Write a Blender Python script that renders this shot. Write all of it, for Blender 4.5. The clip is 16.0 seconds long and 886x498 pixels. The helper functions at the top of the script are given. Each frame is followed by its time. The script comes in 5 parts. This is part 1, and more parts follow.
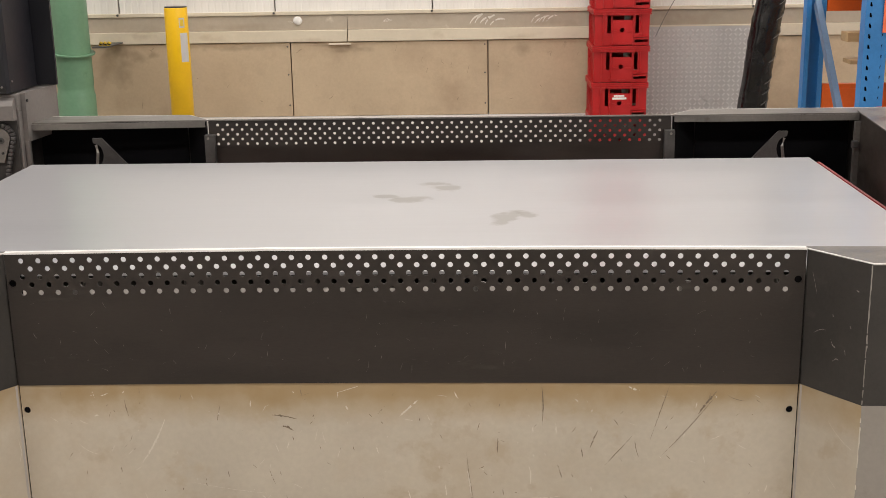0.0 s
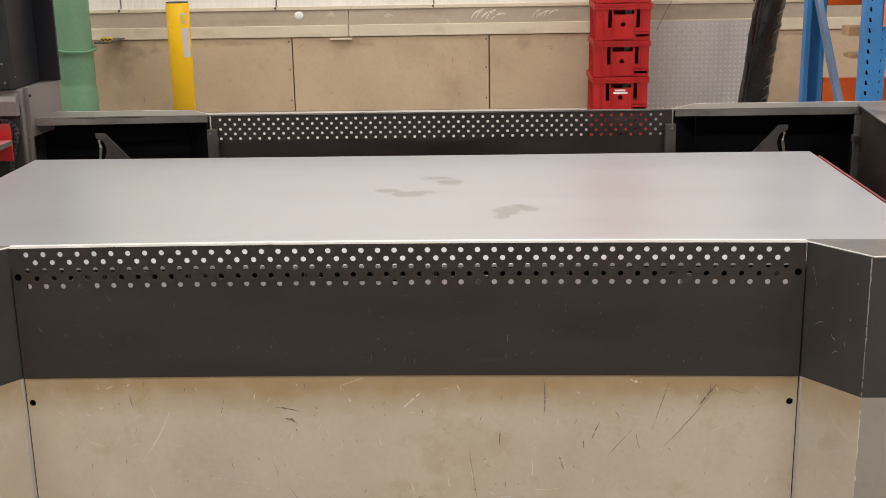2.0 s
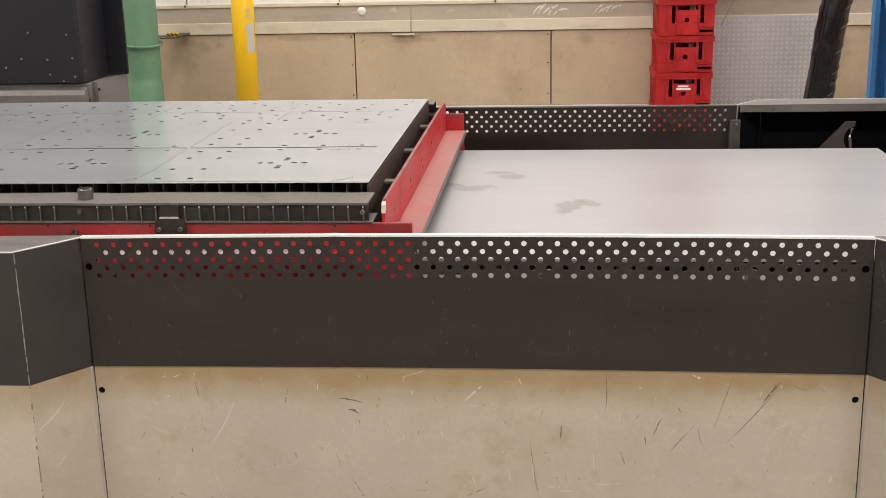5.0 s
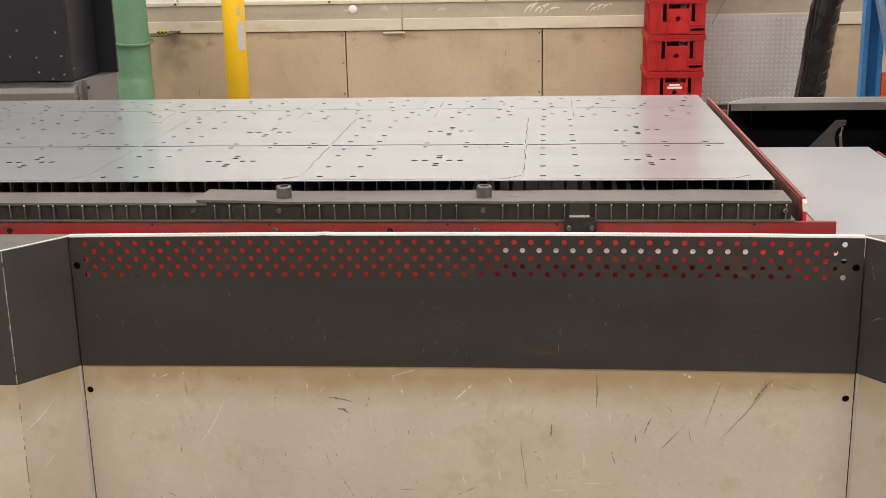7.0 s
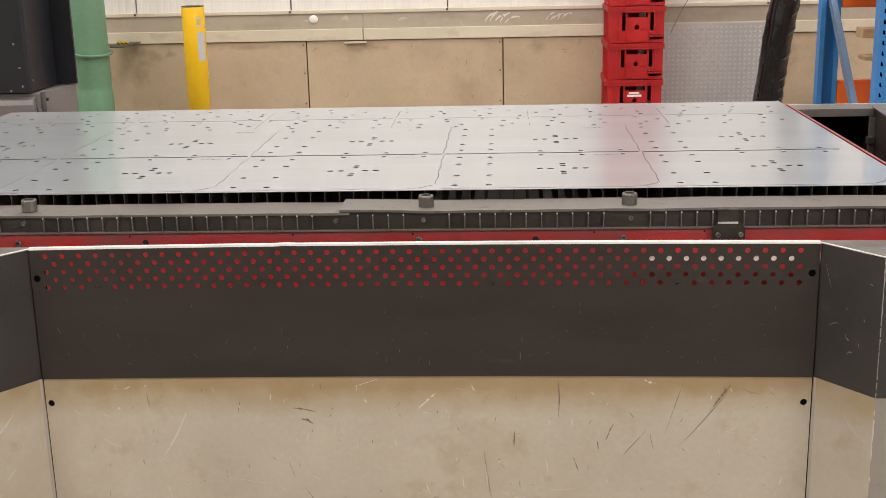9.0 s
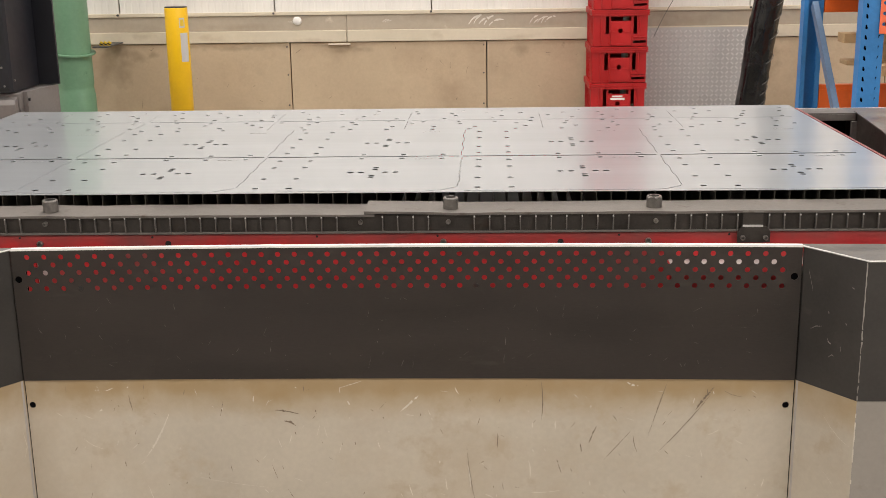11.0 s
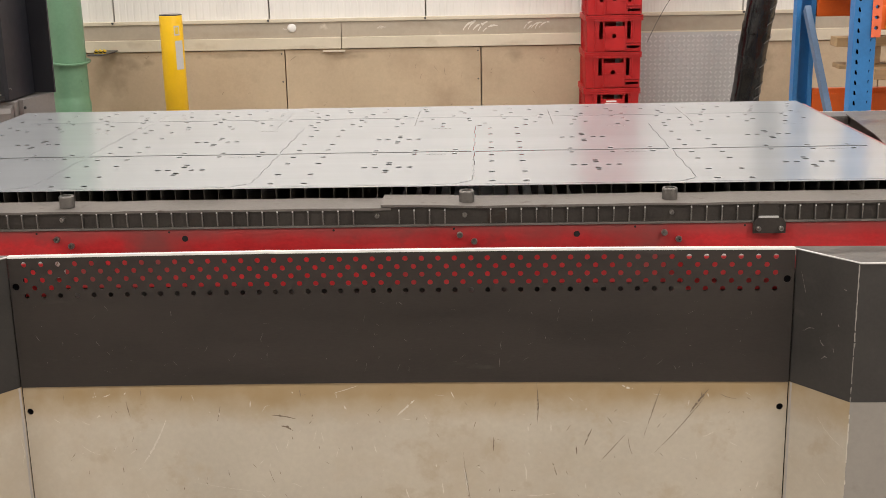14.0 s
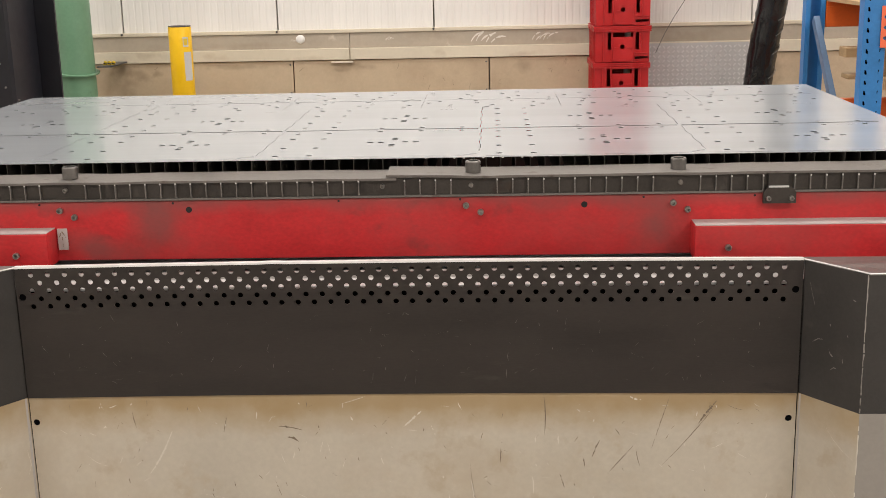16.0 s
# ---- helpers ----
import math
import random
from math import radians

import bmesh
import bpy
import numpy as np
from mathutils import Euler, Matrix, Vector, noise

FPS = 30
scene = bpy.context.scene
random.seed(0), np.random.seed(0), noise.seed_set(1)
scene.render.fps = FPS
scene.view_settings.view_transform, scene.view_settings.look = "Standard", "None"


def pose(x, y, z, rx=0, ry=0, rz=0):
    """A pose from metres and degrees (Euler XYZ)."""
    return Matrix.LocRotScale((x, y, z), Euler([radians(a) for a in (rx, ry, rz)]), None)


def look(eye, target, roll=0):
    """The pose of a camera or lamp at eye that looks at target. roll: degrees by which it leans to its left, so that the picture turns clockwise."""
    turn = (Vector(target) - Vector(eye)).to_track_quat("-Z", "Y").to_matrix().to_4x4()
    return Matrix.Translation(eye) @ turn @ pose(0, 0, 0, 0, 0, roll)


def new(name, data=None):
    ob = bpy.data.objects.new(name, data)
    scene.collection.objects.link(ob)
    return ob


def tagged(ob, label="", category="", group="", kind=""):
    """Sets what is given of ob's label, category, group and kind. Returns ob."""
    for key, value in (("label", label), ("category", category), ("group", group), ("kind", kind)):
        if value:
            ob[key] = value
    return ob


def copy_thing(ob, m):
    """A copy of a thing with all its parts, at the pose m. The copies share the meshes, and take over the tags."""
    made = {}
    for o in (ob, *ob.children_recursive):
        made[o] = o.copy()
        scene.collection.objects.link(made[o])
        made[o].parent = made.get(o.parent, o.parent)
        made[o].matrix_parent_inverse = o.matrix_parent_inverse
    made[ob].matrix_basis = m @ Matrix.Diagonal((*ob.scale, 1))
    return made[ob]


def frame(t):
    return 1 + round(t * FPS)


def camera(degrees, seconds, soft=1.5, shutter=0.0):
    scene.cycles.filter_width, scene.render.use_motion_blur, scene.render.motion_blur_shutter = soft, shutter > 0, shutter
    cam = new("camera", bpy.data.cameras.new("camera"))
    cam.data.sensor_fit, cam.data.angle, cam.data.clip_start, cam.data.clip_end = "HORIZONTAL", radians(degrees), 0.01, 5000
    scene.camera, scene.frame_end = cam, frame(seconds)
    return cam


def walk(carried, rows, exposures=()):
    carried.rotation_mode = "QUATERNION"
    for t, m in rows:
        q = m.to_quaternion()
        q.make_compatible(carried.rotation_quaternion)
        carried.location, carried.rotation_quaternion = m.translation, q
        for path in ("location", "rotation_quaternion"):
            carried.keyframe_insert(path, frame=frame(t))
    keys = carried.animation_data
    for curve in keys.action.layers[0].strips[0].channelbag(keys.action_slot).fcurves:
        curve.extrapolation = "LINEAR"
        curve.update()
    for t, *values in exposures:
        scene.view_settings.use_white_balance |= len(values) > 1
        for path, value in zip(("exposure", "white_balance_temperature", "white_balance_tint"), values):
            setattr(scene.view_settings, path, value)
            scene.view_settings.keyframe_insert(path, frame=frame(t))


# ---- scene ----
cam = camera(41.0, 16.0, soft=0.8)
PATH = [
    (0, (0.074, 0.249, 1.582), (-0.008, 2.181, 1.073), -1.0),
    (0.5, (0.073, 0.244, 1.581), (-0.01, 2.176, 1.07), -1.1),
    (1, (0.072, 0.237, 1.58), (-0.009, 2.168, 1.065), -1.0),
    (1.5, (0.073, 0.233, 1.581), (-0.008, 2.163, 1.064), -1.1),
    (2, (0.072, 0.23, 1.583), (-0.012, 2.16, 1.066), -1.1),
    (2.5, (0.073, 0.228, 1.583), (-0.023, 2.158, 1.069), -1.1),
    (3, (0.067, 0.218, 1.584), (-0.053, 2.148, 1.073), -1.1),
    (3.5, (0.059, 0.211, 1.581), (-0.092, 2.138, 1.071), -1.2),
    (4, (0.057, 0.213, 1.58), (-0.117, 2.138, 1.067), -1.3),
    (4.2, (0.059, 0.211, 1.581), (-0.123, 2.135, 1.066), -1.3),
    (6.5, (0.062, 0.228, 1.578), (-0.115, 2.15, 1.052), -1.2),
    (7, (0.064, 0.225, 1.578), (-0.104, 2.148, 1.054), -1.2),
    (7.5, (0.065, 0.22, 1.579), (-0.091, 2.145, 1.056), -1.2),
    (8, (0.07, 0.215, 1.58), (-0.069, 2.141, 1.061), -1.2),
    (8.5, (0.075, 0.214, 1.581), (-0.047, 2.143, 1.066), -1.3),
    (9, (0.07, 0.212, 1.583), (-0.037, 2.142, 1.072), -1.3),
    (11.5, (0.067, 0.212, 1.583), (-0.008, 2.145, 1.075), -0.9),
    (12, (0.07, 0.213, 1.582), (-0.002, 2.146, 1.074), -1.0),
    (12.5, (0.071, 0.207, 1.583), (0.003, 2.141, 1.077), -1.1),
    (13, (0.072, 0.206, 1.58), (0.007, 2.141, 1.077), -1.2),
    (13.5, (0.072, 0.2, 1.584), (0.007, 2.135, 1.083), -1.2),
    (14, (0.07, 0.195, 1.584), (-0.001, 2.13, 1.086), -1.2),
    (14.5, (0.069, 0.197, 1.583), (-0.007, 2.132, 1.087), -1.2),
    (15, (0.071, 0.201, 1.584), (-0.009, 2.137, 1.089), -1.3),
    (15.5, (0.073, 0.208, 1.584), (-0.01, 2.145, 1.091), -1.3),
    (16, (0.075, 0.202, 1.581), (-0.011, 2.142, 1.101), -1.3),
]
walk(cam, [(t, look(eye, target, roll)) for t, eye, target, roll in PATH], [(0, -0.06), (2.5, -0.07), (4.2, -0.01), (7, 0.09), (9, 0.06), (12.5, 0.04), (16, 0.05)])

# ---- light ----
ROOM = (-7.0, 7.0, -5.0, 8.9, 5.6)  # x0, x1, y0, y1, height of the hall


def ceiling_light(x, y, power):
    light = bpy.data.lights.new("added_ceiling_lamp", "AREA")
    light.shape, light.size, light.size_y = "RECTANGLE", 2.4, 0.7
    light.energy, light.color = power, (1.0, 0.935, 0.895)
    lamp = new("added_ceiling_lamp", light)
    lamp.matrix_world = pose(x, y, ROOM[4] - 0.14)
    return lamp


# lamps added out of view; their powers balance how bright the panels look
LAMPS = [(-4.6, 6.9, 106), (0.0, 6.9, 106), (4.6, 6.9, 84), (-4.6, 4.3, 106), (0.0, 4.3, 106), (4.6, 4.3, 88), (-4.6, -0.6, 205), (0.0, -0.6, 50), (4.6, -0.6, 275)]
for lx, ly, power in LAMPS:
    ceiling_light(lx, ly, power)

world = bpy.data.worlds.new("world")
world.use_nodes = True
world.node_tree.nodes["Background"].inputs[0].default_value = (0.9, 0.95, 1.0, 1)
world.node_tree.nodes["Background"].inputs[1].default_value = 0.05
scene.world = world

# ---- materials ----


def material(name, base, rough=0.5, metal=0.0, dark=0.75, light=1.15, grain=60.0, patch=3.0, bump=0.1, stretch=(1, 1, 1), spots=None, spot_at=0.62, spot_scale=8.0, coat=0.0, random=0.0, rough_var=0.12, grime=None, grime_scale=2.0, grime_at=0.45):
    """Base colour varied at two scales, with uneven gloss, fine relief and, where asked for, stains of a second colour."""
    m = bpy.data.materials.new(name)
    m.use_nodes = True
    nt = m.node_tree
    n, link = nt.nodes, nt.links.new
    b = n["Principled BSDF"]
    b.inputs["Metallic"].default_value = metal
    b.inputs["Coat Weight"].default_value = coat
    tc = n.new("ShaderNodeTexCoord")
    mp = n.new("ShaderNodeMapping")
    mp.inputs["Scale"].default_value = stretch
    link(tc.outputs["Object"], mp.inputs["Vector"])

    def cloud(scale, detail=5.0):
        t = n.new("ShaderNodeTexNoise")
        t.inputs["Scale"].default_value, t.inputs["Detail"].default_value, t.inputs["Roughness"].default_value = scale, detail, 0.62
        link(mp.outputs["Vector"], t.inputs["Vector"])
        return t.outputs["Fac"]

    def mapped(fac, a, b2, lo, hi):
        r = n.new("ShaderNodeMapRange")
        r.inputs["From Min"].default_value, r.inputs["From Max"].default_value = a, b2
        r.inputs["To Min"].default_value, r.inputs["To Max"].default_value = lo, hi
        link(fac, r.inputs["Value"])
        return r.outputs["Result"]

    def mix(fac, c1, c2, how="MIX"):
        x = n.new("ShaderNodeMix")
        x.data_type, x.blend_type = "RGBA", how
        for sock, v in ((x.inputs[0], fac), (x.inputs[6], c1), (x.inputs[7], c2)):
            if hasattr(v, "links"):
                link(v, sock)
            else:
                sock.default_value = v if isinstance(v, float) else (*v, 1) if len(v) == 3 else v
        return x.outputs[2]

    big, fine = cloud(patch), cloud(grain)
    low, high = [c * dark for c in base], [min(1.0, c * light) for c in base]
    col = mix(mapped(big, 0.3, 0.7, 0, 1), low, high)
    col = mix(0.35, col, mix(mapped(fine, 0.3, 0.7, 0, 1), low, high))
    if spots:
        s = cloud(spot_scale, 8.0)
        col = mix(mapped(s, spot_at, spot_at + 0.1, 0, 1), col, spots)
    if grime:
        g = n.new("ShaderNodeTexNoise")
        g.inputs["Scale"].default_value, g.inputs["Detail"].default_value, g.inputs["Roughness"].default_value = grime_scale, 9.0, 0.7
        link(tc.outputs["Object"], g.inputs["Vector"])
        col = mix(mapped(g.outputs["Fac"], grime_at, grime_at + 0.25, 0, 0.7), col, grime)
    if random:
        info = n.new("ShaderNodeObjectInfo")
        col = mix(1.0, col, mix(mapped(info.outputs["Random"], 0, 1, 0, 1), [1 - random] * 3, [1.0] * 3), "MULTIPLY")
    link(col, b.inputs["Base Color"])
    link(mapped(big, 0.3, 0.7, max(0.03, rough - rough_var), min(1, rough + rough_var)), b.inputs["Roughness"])
    if bump:
        bp = n.new("ShaderNodeBump")
        bp.inputs["Strength"].default_value, bp.inputs["Distance"].default_value = bump, 0.004
        link(fine, bp.inputs["Height"])
        link(bp.outputs["Normal"], b.inputs["Normal"])
    return m


def matte(m, level):
    m.node_tree.nodes["Principled BSDF"].inputs["Specular IOR Level"].default_value = level
    return m


M = {
    "concrete": material("concrete_floor", (0.30, 0.28, 0.25), 0.6, spots=(0.16, 0.15, 0.13), patch=0.8, grain=40),
    "cladding": material("white_cladding", (0.78, 0.76, 0.72), 0.42, dark=0.93, light=1.03, patch=1.2, grain=25, bump=0.03, stretch=(6, 1, 0.5), spots=(0.62, 0.59, 0.53), spot_at=0.66, spot_scale=3),
    "kick": material("tan_wall_board", (0.55, 0.432, 0.294), 0.62, dark=0.86, light=1.07, patch=2.0, grain=55, bump=0.05, spots=(0.32, 0.24, 0.165), spot_at=0.68, spot_scale=9, random=0.06, grime=(0.38, 0.28, 0.185), grime_scale=2.2, grime_at=0.47),
    "band": material("grey_brown_band", (0.43, 0.37, 0.29), 0.55, dark=0.85, light=1.1, patch=1.8, grain=30, spots=(0.60, 0.54, 0.44), spot_at=0.66, spot_scale=6),
    "cream": material("cream_rail", (0.66, 0.59, 0.46), 0.5, dark=0.9, light=1.05, patch=2.5, grain=35, bump=0.05, spots=(0.42, 0.34, 0.24), spot_at=0.70),
    "ceiling": material("white_ceiling", (0.72, 0.71, 0.68), 0.6, dark=0.95, light=1.03),
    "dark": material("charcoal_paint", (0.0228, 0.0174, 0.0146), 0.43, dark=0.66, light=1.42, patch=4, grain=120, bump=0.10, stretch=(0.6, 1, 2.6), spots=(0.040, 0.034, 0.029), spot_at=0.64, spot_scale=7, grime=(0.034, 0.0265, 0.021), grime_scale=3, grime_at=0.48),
    # lighter, greyer charcoal for the wing and end panels
    "wing": material("lighter_charcoal_paint", (0.034, 0.0315, 0.0295), 0.42, dark=0.7, light=1.35, patch=5, grain=110, bump=0.10, spots=(0.058, 0.053, 0.048), spot_at=0.63, spot_scale=8, grime=(0.046, 0.042, 0.037), grime_scale=4, grime_at=0.48),
    "beige": material("beige_paint", (0.56, 0.505, 0.415), 0.40, dark=0.86, light=1.07, patch=3.0, grain=70, bump=0.05, spots=(0.48, 0.41, 0.31), spot_at=0.58, spot_scale=9, grime=(0.47, 0.39, 0.285), grime_scale=3.4, grime_at=0.48),
    "worn": material("worn_grey_steel", (0.195, 0.184, 0.17), 0.42, 0.5, dark=0.7, light=1.2, patch=5, grain=90, bump=0.08, stretch=(1, 3, 1), spots=(0.12, 0.10, 0.085), spot_at=0.62),
    "edge": material("bright_edge_steel", (0.80, 0.79, 0.77), 0.48, 0.3, dark=0.92, light=1.05, patch=12, grain=150, bump=0.0),
    # flat black that paints in the shade inside recesses, slots and holes
    "shade_black": matte(material("painted_shade_black", (0.005, 0.005, 0.006), 0.95, dark=0.8, light=1.1, bump=0.03, rough_var=0.03), 0.1),
    "hook": material("dark_hook_steel", (0.085, 0.082, 0.08), 0.45, 0.4, dark=0.7, light=1.3, patch=12, grain=120),
    "red": material("red_enamel", (0.56, 0.026, 0.030), 0.42, dark=0.66, light=1.15, patch=5, grain=80, bump=0.06, stretch=(1, 1, 1.6), spots=(0.20, 0.030, 0.030), spot_at=0.60, spot_scale=4, grime=(0.33, 0.055, 0.052), grime_scale=2.4, grime_at=0.46),
    "dust": material("dusty_steel", (0.165, 0.150, 0.135), 0.55, 0.3, dark=0.78, light=1.15, patch=7, grain=110, bump=0.15, spots=(0.10, 0.08, 0.065), spot_at=0.60, spot_scale=14),
    "bare": material("bare_rubbed_steel", (0.48, 0.45, 0.43), 0.5, 0.2, dark=0.8, light=1.1, patch=9, grain=90),
    "rust": material("heat_browned_steel", (0.062, 0.042, 0.030), 0.6, 0.2, dark=0.6, light=1.3, patch=8, grain=90, bump=0.2),
    "dull_red": material("dusty_red_enamel", (0.24, 0.060, 0.056), 0.45, dark=0.6, light=1.25, patch=6, grain=80, bump=0.06, spots=(0.13, 0.06, 0.05), spot_at=0.58, spot_scale=7),
    "browned_red": material("heat_browned_red", (0.20, 0.10, 0.082), 0.55, dark=0.6, light=1.3, patch=5, grain=70, bump=0.1),
    "dusty_flange": material("dusty_red_flange", (0.40, 0.17, 0.155), 0.5, dark=0.7, light=1.2, patch=6, grain=80, bump=0.06, spots=(0.46, 0.07, 0.07), spot_at=0.60, spot_scale=5),
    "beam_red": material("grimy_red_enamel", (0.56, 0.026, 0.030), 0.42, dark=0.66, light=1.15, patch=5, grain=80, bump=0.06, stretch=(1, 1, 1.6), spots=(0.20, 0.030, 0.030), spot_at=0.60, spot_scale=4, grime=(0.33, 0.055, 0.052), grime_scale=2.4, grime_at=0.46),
    "bright_bar": material("bright_rail_steel", (0.74, 0.73, 0.71), 0.4, 0.2, dark=0.85, light=1.05, patch=12, grain=90),
    "grey_panel": material("grey_paint", (0.31, 0.285, 0.255), 0.45, dark=0.85, light=1.08, patch=3, grain=60, spots=(0.24, 0.21, 0.18), spot_at=0.62, spot_scale=6),
    "filler": material("white_filler", (0.74, 0.70, 0.62), 0.6, dark=0.85, light=1.05),
    "comb": material("dark_comb_steel", (0.052, 0.045, 0.039), 0.5, 0.4, dark=0.65, light=1.35, patch=9, grain=140, bump=0.15, spots=(0.05, 0.035, 0.025), spot_at=0.6),
    "slat": material("burnt_slat_steel", (0.12, 0.105, 0.09), 0.55, 0.5, dark=0.55, light=1.4, patch=10, grain=100, bump=0.2, spots=(0.05, 0.03, 0.02), spot_at=0.58, spot_scale=18),
    "rib": material("scraped_rib_steel", (0.21, 0.195, 0.18), 0.4, 0.5, dark=0.6, light=1.2, patch=20, grain=150),
    "cup": material("turned_steel", (0.19, 0.18, 0.17), 0.34, 0.8, dark=0.7, light=1.2, patch=20, grain=150),
    "bolt": material("bolt_steel", (0.32, 0.30, 0.28), 0.35, 0.8, dark=0.7, light=1.2, patch=40, grain=200),
    "black": material("black_hole_paint", (0.008, 0.008, 0.008), 0.7, bump=0.0),
    "housing": material("black_housing_paint", (0.0120, 0.0125, 0.0165), 0.45, dark=0.8, light=1.25, patch=5, grain=130, bump=0.05, spots=(0.03, 0.03, 0.032), spot_at=0.72, spot_scale=20),
    "skirt": material("grey_metal_skirt", (0.185, 0.172, 0.163), 0.5, 0.2, dark=0.8, light=1.15, patch=6, grain=80),
    "chain": material("cable_chain_plastic", (0.030, 0.028, 0.026), 0.5, dark=0.7, light=1.4, patch=12, grain=90),
    "green": material("green_duct_paint", (0.145, 0.285, 0.175), 0.42, dark=0.82, light=1.1, patch=4, grain=50, bump=0.04, spots=(0.085, 0.165, 0.10), spot_at=0.66),
    "yellow": material("yellow_bollard_paint", (0.86, 0.52, 0.005), 0.42, dark=0.92, light=1.04, patch=5, grain=60, bump=0.03, spots=(0.62, 0.36, 0.02), spot_at=0.74),
    "label": material("grey_label", (0.55, 0.54, 0.52), 0.5, dark=0.92, light=1.04),
    "white": material("white_plastic", (0.82, 0.80, 0.76), 0.45, dark=0.94, light=1.03),
    "crate": material("red_crate_plastic", (0.48, 0.013, 0.015), 0.36, dark=0.78, light=1.12, patch=6, grain=60, bump=0.03, spots=(0.34, 0.03, 0.03), spot_at=0.68, random=0.15),
    "crate_dark": material("shaded_crate_plastic", (0.28, 0.012, 0.014), 0.5, dark=0.8, light=1.1),
    "tread": material("galvanised_tread_plate", (0.47, 0.46, 0.45), 0.5, 0.0, dark=0.93, light=1.06, patch=2.5, grain=45, bump=0.02, rough_var=0.04),
    # paler than the plate, painting the light that raised lozenges catch
    "lozenge": material("lit_lozenge_steel", (0.66, 0.65, 0.635), 0.36, 0.1, dark=0.92, light=1.06, patch=6, bump=0.0, rough_var=0.05),
    "wrap": material("black_plastic_wrap", (0.006, 0.006, 0.0066), 0.22, dark=0.7, light=1.4, patch=9, grain=26, bump=0.5, stretch=(1, 1, 0.5), rough_var=0.15),
    "crease_glint": material("pale_glint_grey", (0.11, 0.105, 0.10), 0.4, dark=0.6, light=1.3, patch=14),
    "blue": material("blue_rack_paint", (0.035, 0.20, 0.50), 0.42, dark=0.82, light=1.15, patch=5, grain=70, bump=0.04, spots=(0.16, 0.28, 0.46), spot_at=0.72, spot_scale=12),
    "brace": material("galvanised_brace", (0.12, 0.19, 0.30), 0.5, 0.2, dark=0.85, light=1.15, patch=6),
    "orange": material("orange_beam_paint", (0.80, 0.135, 0.012), 0.42, dark=0.86, light=1.08, patch=5, grain=60, bump=0.03, spots=(0.48, 0.10, 0.03), spot_at=0.72),
    "coral": material("orange_connector_paint", (0.85, 0.17, 0.07), 0.42, dark=0.9, light=1.06),
    "wood": material("pale_timber", (0.50, 0.34, 0.18), 0.65, dark=0.7, light=1.15, patch=3, grain=30, bump=0.12, stretch=(0.15, 3, 3), random=0.15),
    "sun_label": material("yellow_label", (0.86, 0.62, 0.02), 0.5, dark=0.95, light=1.02),
    "cable": material("grey_cable", (0.10, 0.10, 0.10), 0.5),
    "scratch_light": material("pale_scratch", (0.68, 0.63, 0.545), 0.5, dark=0.8, light=1.1),
    "scratch_dark": material("dark_scratch", (0.22, 0.17, 0.12), 0.6, dark=0.7, light=1.3),
    "scratch_pale": material("worn_fold", (0.30, 0.285, 0.26), 0.5, 0.2, dark=0.6, light=1.3),
    "scratch_steel": material("steel_scratch", (0.15, 0.142, 0.13), 0.45, 0.2, dark=0.6, light=1.3),
    "hazard": material("hazard_tape", (0.70, 0.48, 0.03), 0.5, dark=0.9),
}

matte(M["housing"], 0.35)
matte(M["red"], 0.35)


def sheet_material(name, base, rough, metal, stains=()):
    """Rolled sheet steel: lengthwise roll marks, faint cloudy patches, and scuffs of given place and size."""
    m = material(name, base, rough, metal, dark=0.93, light=1.04, grain=14, patch=1.3, bump=0.0, stretch=(0.18, 3.0, 1.0), rough_var=0.03)
    return stained(m, [((x, y, 0), (rx, ry, 1.0), (0, 0, turn)) for x, y, rx, ry, turn in stains], (0.235, 0.225, 0.205), 0.62)


def stained(m, stains, colour, strength, ragged=2.2, fade=0.4):
    """Adds stains of given place, size and turn, with ragged edges."""
    n, link = m.node_tree.nodes, m.node_tree.links.new
    b = n["Principled BSDF"]
    tc = n.new("ShaderNodeTexCoord")
    col = b.inputs["Base Color"].links[0].from_socket
    wob = n.new("ShaderNodeTexNoise")
    wob.inputs["Scale"].default_value, wob.inputs["Detail"].default_value = 14.0, 6.0
    link(tc.outputs["Object"], wob.inputs["Vector"])
    for place, size, turn in stains:
        mp = n.new("ShaderNodeMapping")
        mp.vector_type = "TEXTURE"
        mp.inputs["Location"].default_value = place
        mp.inputs["Rotation"].default_value = [radians(a) for a in turn]
        mp.inputs["Scale"].default_value = size
        link(tc.outputs["Object"], mp.inputs["Vector"])
        ln = n.new("ShaderNodeVectorMath")
        ln.operation = "LENGTH"
        link(mp.outputs["Vector"], ln.inputs[0])
        add = n.new("ShaderNodeMath")
        add.operation = "MULTIPLY_ADD"
        link(wob.outputs["Fac"], add.inputs[0])
        add.inputs[1].default_value = ragged
        link(ln.outputs["Value"], add.inputs[2])
        rg = n.new("ShaderNodeMapRange")
        rg.inputs["From Min"].default_value, rg.inputs["From Max"].default_value = 1.05 - fade + ragged / 2, 1.05 + ragged / 2
        rg.inputs["To Min"].default_value, rg.inputs["To Max"].default_value = strength, 0.0
        link(add.outputs[0], rg.inputs["Value"])
        mx = n.new("ShaderNodeMix")
        mx.data_type = "RGBA"
        link(rg.outputs["Result"], mx.inputs[0])
        link(col, mx.inputs[6])
        mx.inputs[7].default_value = (*colour, 1)
        col = mx.outputs[2]
    link(col, b.inputs["Base Color"])
    return m


